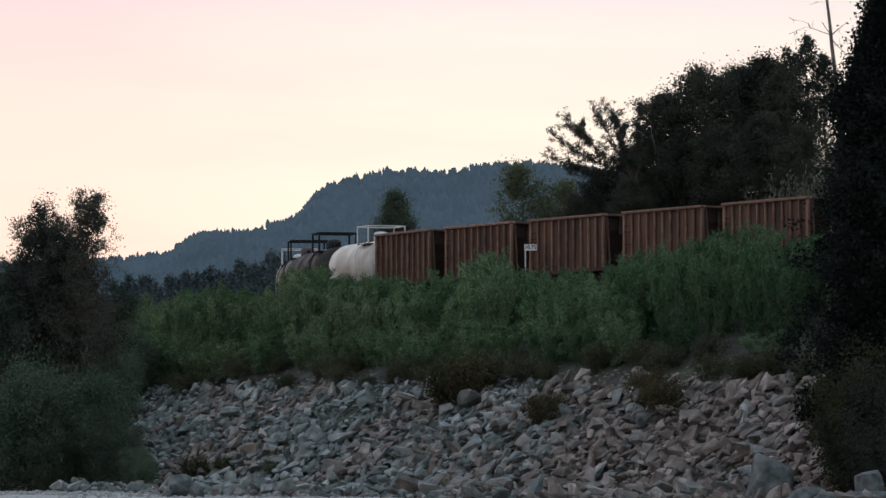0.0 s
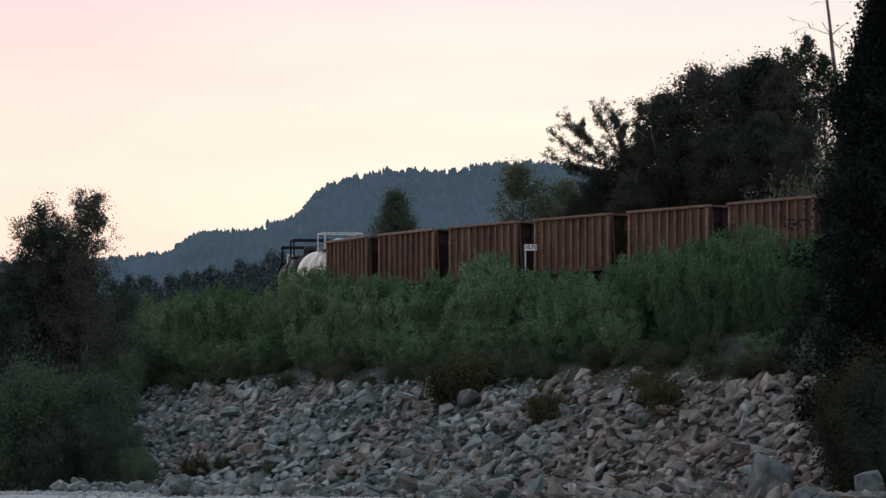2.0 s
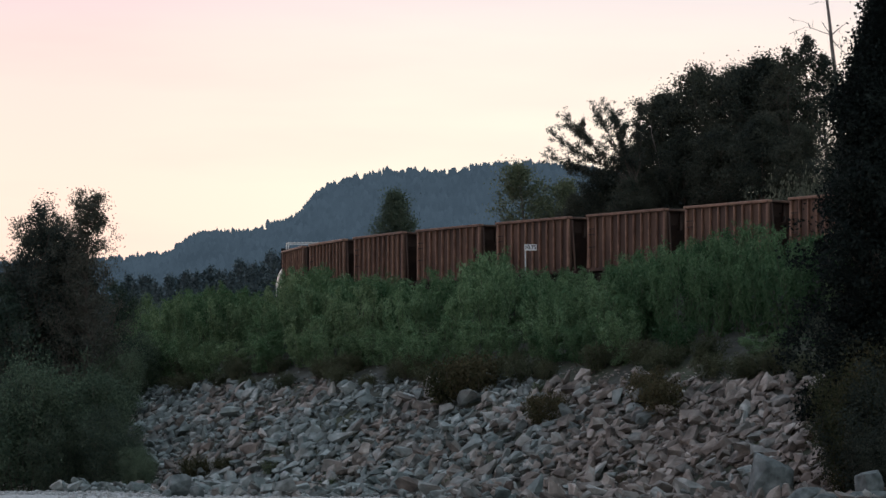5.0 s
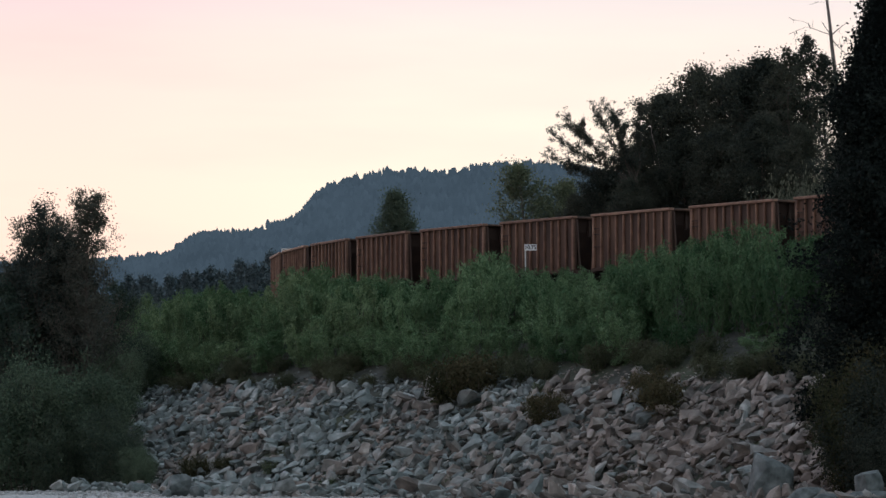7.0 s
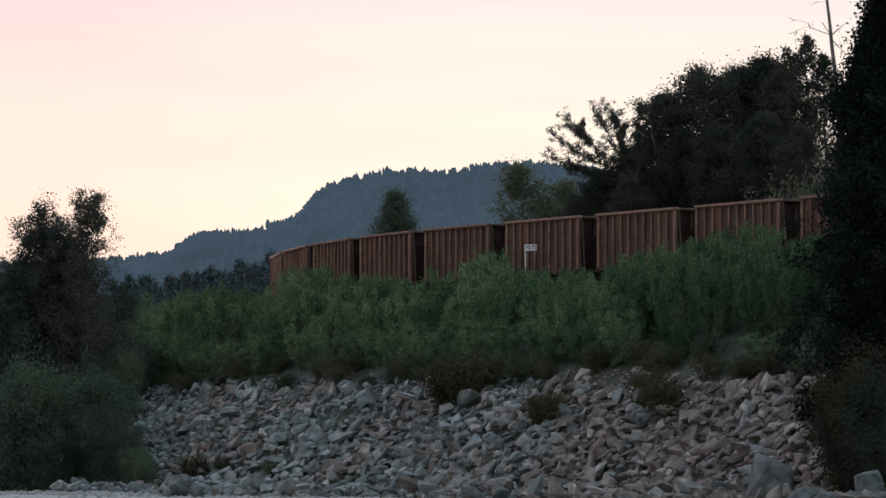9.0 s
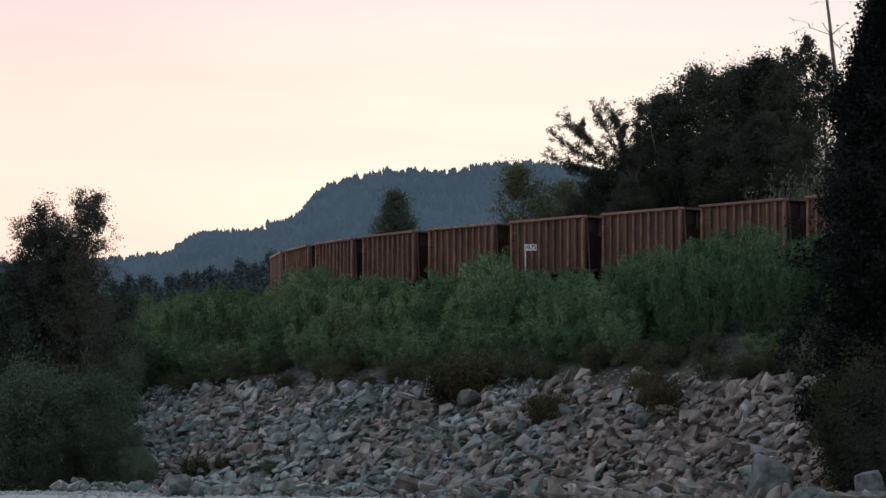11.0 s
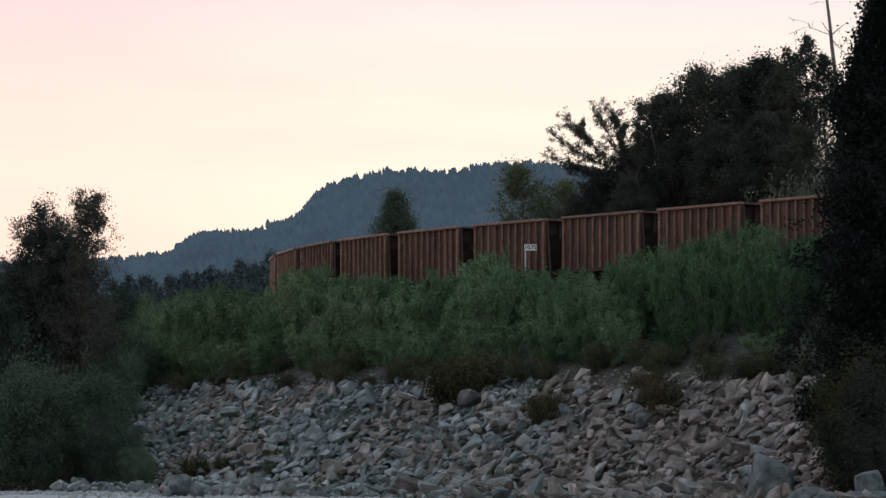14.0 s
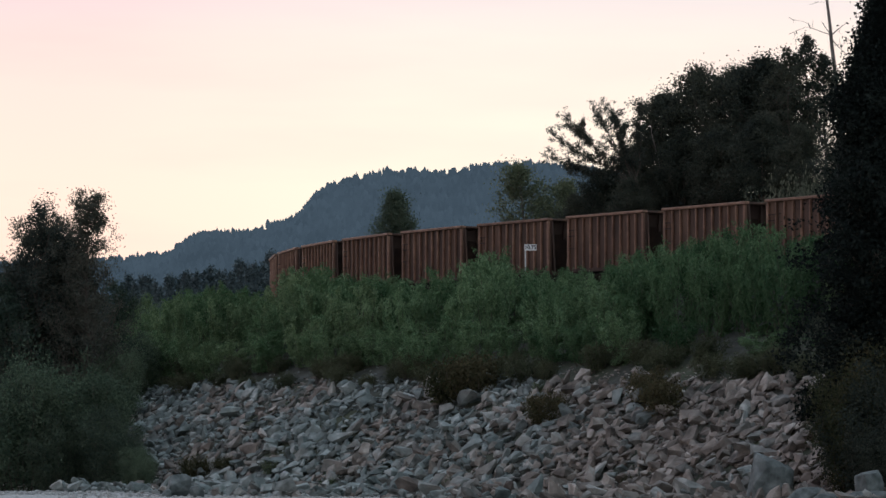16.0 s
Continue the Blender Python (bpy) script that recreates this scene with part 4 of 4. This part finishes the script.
def hill():
    cols = [-200, 0, 100, 200, 285, 335, 350, 375, 400, 475, 490, 530, 548, 562, 590, 640, 680, 735, 790, 860, 920, 1010, 1200, 1500, 1800]
    rows = [476, 470, 465, 462, 455, 447, 432, 416, 411, 411, 400, 389, 378, 357, 331, 318, 308, 304, 309, 295, 292, 298, 330, 360, 380]
    r = np.random.default_rng(5)
    k = HILL_D / LENS

    def crest(c):
        return EYE[2] + (LEVEL - np.interp(c, cols, rows)) * k

    cc = np.arange(-200, 1801, 8.0)
    depth = np.array([0.0, 60, 140, 240, 360, 500, 650])
    frac = np.array([0.0, 0.28, 0.52, 0.72, 0.88, 0.97, 1.0])
    vs, fs = [], []
    for j, dp in enumerate(depth):
        dist = HILL_D - 650 + dp
        for c in cc:
            up = 6 + (crest(c) - 6) * frac[j] - 5.0 * frac[j]
            vs.append(((c - 784) / LENS * HILL_D, dist, up + 3 * noise.noise((c * 0.02, dp * 0.01, 1))))
    n = len(cc)
    for j in range(len(depth) - 1):
        for i in range(n - 1):
            fs.append((j * n + i, j * n + i + 1, (j + 1) * n + i + 1, (j + 1) * n + i))
    for i, c in enumerate(cc):
        vs.append(((c - 784) / LENS * HILL_D, HILL_D + 500, 0.0))
    b0 = (len(depth) - 1) * n
    for i in range(n - 1):
        fs.append((b0 + i, b0 + i + 1, len(depth) * n + i + 1, len(depth) * n + i))
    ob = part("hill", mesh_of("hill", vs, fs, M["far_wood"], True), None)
    tagged(ob, "long wooded hill, glowing blue with painted distance haze", "hill", kind="structure")
    # its trees: tapered crowns of uneven rings
    tv, tf = [], []
    for i in range(17000):
        c = r.uniform(-150, 1250)
        f = 1.0 if i < 2600 else r.uniform(0.15, 1.0)
        dp = np.interp(f, frac, depth)
        base = 6 + (crest(c) - 6) * f - 6.0 * f
        x, y = (c - 784) / LENS * HILL_D, HILL_D - 650 + dp + r.uniform(-10, 10)
        h = r.uniform(3.4, 5.8) * (1.25 if r.uniform() < 0.07 else 1)
        w = r.uniform(0.7, 1.9)
        conif = r.uniform() < 0.15
        ring = ((0.3, 1.0), (0.65, 0.6), (1.0, 0.05)) if conif else ((0.3, 0.9), (0.7, 1.05), (1.0, 0.35))
        st = len(tv)
        for g, q in ring:
            for m in range(5):
                a = m * math.pi / 2.5 + r.uniform(-0.3, 0.3)
                e = w * q * r.uniform(0.55, 1.3)
                tv.append((x + math.cos(a) * e, y + math.sin(a) * e, base + h * g + r.uniform(-0.7, 0.7)))
        for g in range(2):
            for m in range(5):
                tf.append((st + g * 5 + m, st + g * 5 + (m + 1) % 5, st + g * 5 + 5 + (m + 1) % 5, st + g * 5 + 5 + m))
        tf.append(tuple(range(st + 10, st + 15)))
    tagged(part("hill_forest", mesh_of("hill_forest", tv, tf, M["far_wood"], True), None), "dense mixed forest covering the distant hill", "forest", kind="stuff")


hill()


# ---- milepost ----
def milepost():
    x, y, a = min((track_at(q, HALF + 2.0) for q in np.arange(-5, 20, 0.02)), key=lambda p: abs(p[0] / p[1] - 0.01957))
    g = gz(x, y)
    ob = new("milepost")
    ob.location = (x, y, g)
    k = y / LENS
    top = EYE[2] + (LEVEL - 433.0) * k - g
    part("post", box_bm(-0.03, 0.03, -0.03, 0.03, -0.3, top, bevel=0.008), M["white_metal"], ob)
    pl = part("plate", box_bm(-0.04, 0.5, -0.07, -0.045, top - 0.27, top, bevel=0.004), M["plate"], ob, "white number plate")
    cu = bpy.data.curves.new("numerals", "FONT")
    cu.body, cu.size, cu.align_x, cu.align_y, cu.extrude = "10.75", 0.235, "CENTER", "CENTER", 0.003
    cu.offset = 0.006
    cu.materials.append(M["letter"])
    t = new("numerals", cu)
    t.parent = pl
    t.matrix_basis = pose(0.23, -0.076, top - 0.135, 90)
    tagged(ob, "white milepost with a small number plate by the track", "milepost")


milepost()


# ---- loose stones of the bank ----
def stone_mesh(seed, mat):
    r = np.random.default_rng(seed)
    bm = bmesh.new()
    for i in range(15):
        p = r.normal(size=3)
        p /= np.linalg.norm(p)
        p = np.sign(p) * np.abs(p) ** 0.6
        bm.verts.new(p * r.uniform(0.62, 1.0) * np.array([0.58, 0.36, 0.24]))
    out = bmesh.ops.convex_hull(bm, input=bm.verts)
    bmesh.ops.delete(bm, geom=[v for v in bm.verts if not v.link_faces], context="VERTS")
    bmesh.ops.recalc_face_normals(bm, faces=bm.faces)
    me = bpy.data.meshes.new("stone")
    bm.to_mesh(me)
    bm.free()
    me.materials.append(mat)
    return me


def stones():
    r = np.random.default_rng(21)
    kinds = [stone_mesh(700 + i, M["stone_part"]) for i in range(14)]
    arrays = [(np.array([v.co[:] for v in me.vertices]), [tuple(p.vertices) for p in me.polygons]) for me in kinds]
    bank = tagged(new("stone_bank"), "steep bank of loose broken granite blocks", "stone bank", kind="structure")
    vs, fs, count, near = [], [], 0, 0
    for i in range(13500):
        s = r.uniform(-46, 42)
        left = r.uniform(12.0 if s < -6 else 11.3, 19.4 if s < 12 else 18.4) if i % 5 or s > 12 else r.uniform(18.5, 24.0)
        if s > 27 and left > 16.8:
            continue
        x, y, a = track_at(s, left)
        size = 0.30 * math.exp(r.normal() * 0.4) * (1.08 if left > 17.5 else 1.0) * (0.8 if left < 12 else 1)
        size = min(size * (1.45 if s < -4 else 1.3), 1.15)
        tilt = 33 if 11 < left < 18.6 else 0
        q = Euler((0, 0, a)).to_matrix() @ Euler((radians(-tilt + 8 + r.normal() * 27), radians(r.normal() * 27), 0)).to_matrix() @ Euler((0, 0, 1.57 + r.normal() * 0.65)).to_matrix()
        z = gz(x, y) + size * r.uniform(-0.1, 0.5)
        sc = Vector((size * r.uniform(0.85, 1.2), size, size * r.uniform(0.85, 1.3)))
        k = int(r.integers(0, 14))
        if -30 < s < -23.6 and near < 300:
            near += 1
            part("stone", kinds[k], None, bank).matrix_basis = Matrix.LocRotScale((x, y, z), q, sc)
            continue
        av, af = arrays[k]
        pts = (av * np.array(sc)) @ np.array(q).T + np.array([x, y, z])
        st = len(vs)
        vs.extend(map(tuple, pts))
        fs.extend(tuple(st + j for j in f) for f in af)
    # small scree where the stones give way to earth
    av, af = arrays[3]
    for i in range(1500):
        s, left = r.uniform(-36, 20), 12.1 - abs(r.normal()) * 0.8
        x, y, a = track_at(s, left)
        size = r.uniform(0.08, 0.22)
        c, sn = math.cos(i), math.sin(i)
        p = av * size
        p = np.stack([p[:, 0] * c - p[:, 1] * sn, p[:, 0] * sn + p[:, 1] * c, p[:, 2]], 1) + np.array([x, y, gz(x, y) + size * 0.05])
        st = len(vs)
        vs.extend(map(tuple, p))
        fs.extend(tuple(st + j for j in f) for f in af)
    tagged(part("stone_rubble", mesh_of("stone_rubble", vs, fs, M["stone"]), None, bank, "tumbled granite blocks"), kind="stuff")


def boulder(seed, slope, d, wide, deep, high, turn):
    """A blunt block of given size, sunk a little into the shore."""
    r = np.random.default_rng(seed)
    p = r.normal(size=(26, 3))
    p /= np.linalg.norm(p, axis=1)[:, None]
    p = np.sign(p) * np.abs(p) ** 0.72 * r.uniform(0.78, 1.0, (26, 1))
    p = (p - p.min(0)) / (p.max(0) - p.min(0)) - np.array([0.5, 0.5, 0.0])
    p[:, 0] += 0.3 * p[:, 2] * r.normal()
    bm = bmesh.new()
    for q in p * np.array([wide, deep, high + 0.15]):
        bm.verts.new(q)
    bmesh.ops.convex_hull(bm, input=bm.verts)
    bmesh.ops.delete(bm, geom=[v for v in bm.verts if not v.link_faces], context="VERTS")
    bmesh.ops.bevel(bm, geom=list(bm.edges), offset=0.02, segments=1, affect="EDGES")
    bmesh.ops.recalc_face_normals(bm, faces=bm.faces)
    x, y = at(slope, d)
    ob = part("boulder", bm, M["slab"])
    ob.matrix_basis = pose(x, y, gz(x, y) - 0.15, 0, 0, turn)
    tagged(ob, "pale grey boulder at the foot of the stone bank", "boulder", "pale boulders")


stones()
for spec in ((741, 0.0780, 139.5, 1.5, 1.2, 1.75, 12), (742, 0.0840, 135.5, 1.25, 1.0, 0.62, 5), (743, 0.0905, 135.0, 1.1, 0.9, 0.42, -8), (744, 0.0985, 135.0, 1.5, 1.0, 0.5, 4), (745, 0.1005, 136.5, 0.95, 0.9, 1.15, 50),
             (746, -0.0630, 168.0, 0.95, 0.9, 0.9, 15), (747, -0.0578, 166.0, 0.6, 0.6, 0.5, 60), (748, -0.0660, 167.0, 0.5, 0.5, 0.3, 20)):
    boulder(*spec)


def pebbles():
    r = np.random.default_rng(31)
    av = [(np.array([v.co[:] for v in me.vertices]), [tuple(p.vertices) for p in me.polygons]) for me in [stone_mesh(770 + i, M["shingle"]) for i in range(5)]]
    vs, fs = [], []
    for i in range(3200):
        s, left = r.uniform(-20, 45), 18.6 + abs(r.normal()) * 7
        x, y, a = track_at(s, left)
        size = r.uniform(0.1, 0.3)
        pv, pf = av[i % 5]
        c, sn = math.cos(i), math.sin(i)
        p = pv * size
        p = np.stack([p[:, 0] * c - p[:, 1] * sn, p[:, 0] * sn + p[:, 1] * c, p[:, 2]], 1) + np.array([x, y, gz(x, y) + size * 0.08])
        st = len(vs)
        vs.extend(map(tuple, p))
        fs.extend(tuple(st + j for j in f) for f in pf)
    tagged(part("pebbles", mesh_of("pebbles", vs, fs, M["shingle"]), None), "grey shingle pebbles along the shore", "pebbles", kind="stuff")


pebbles()

motions()
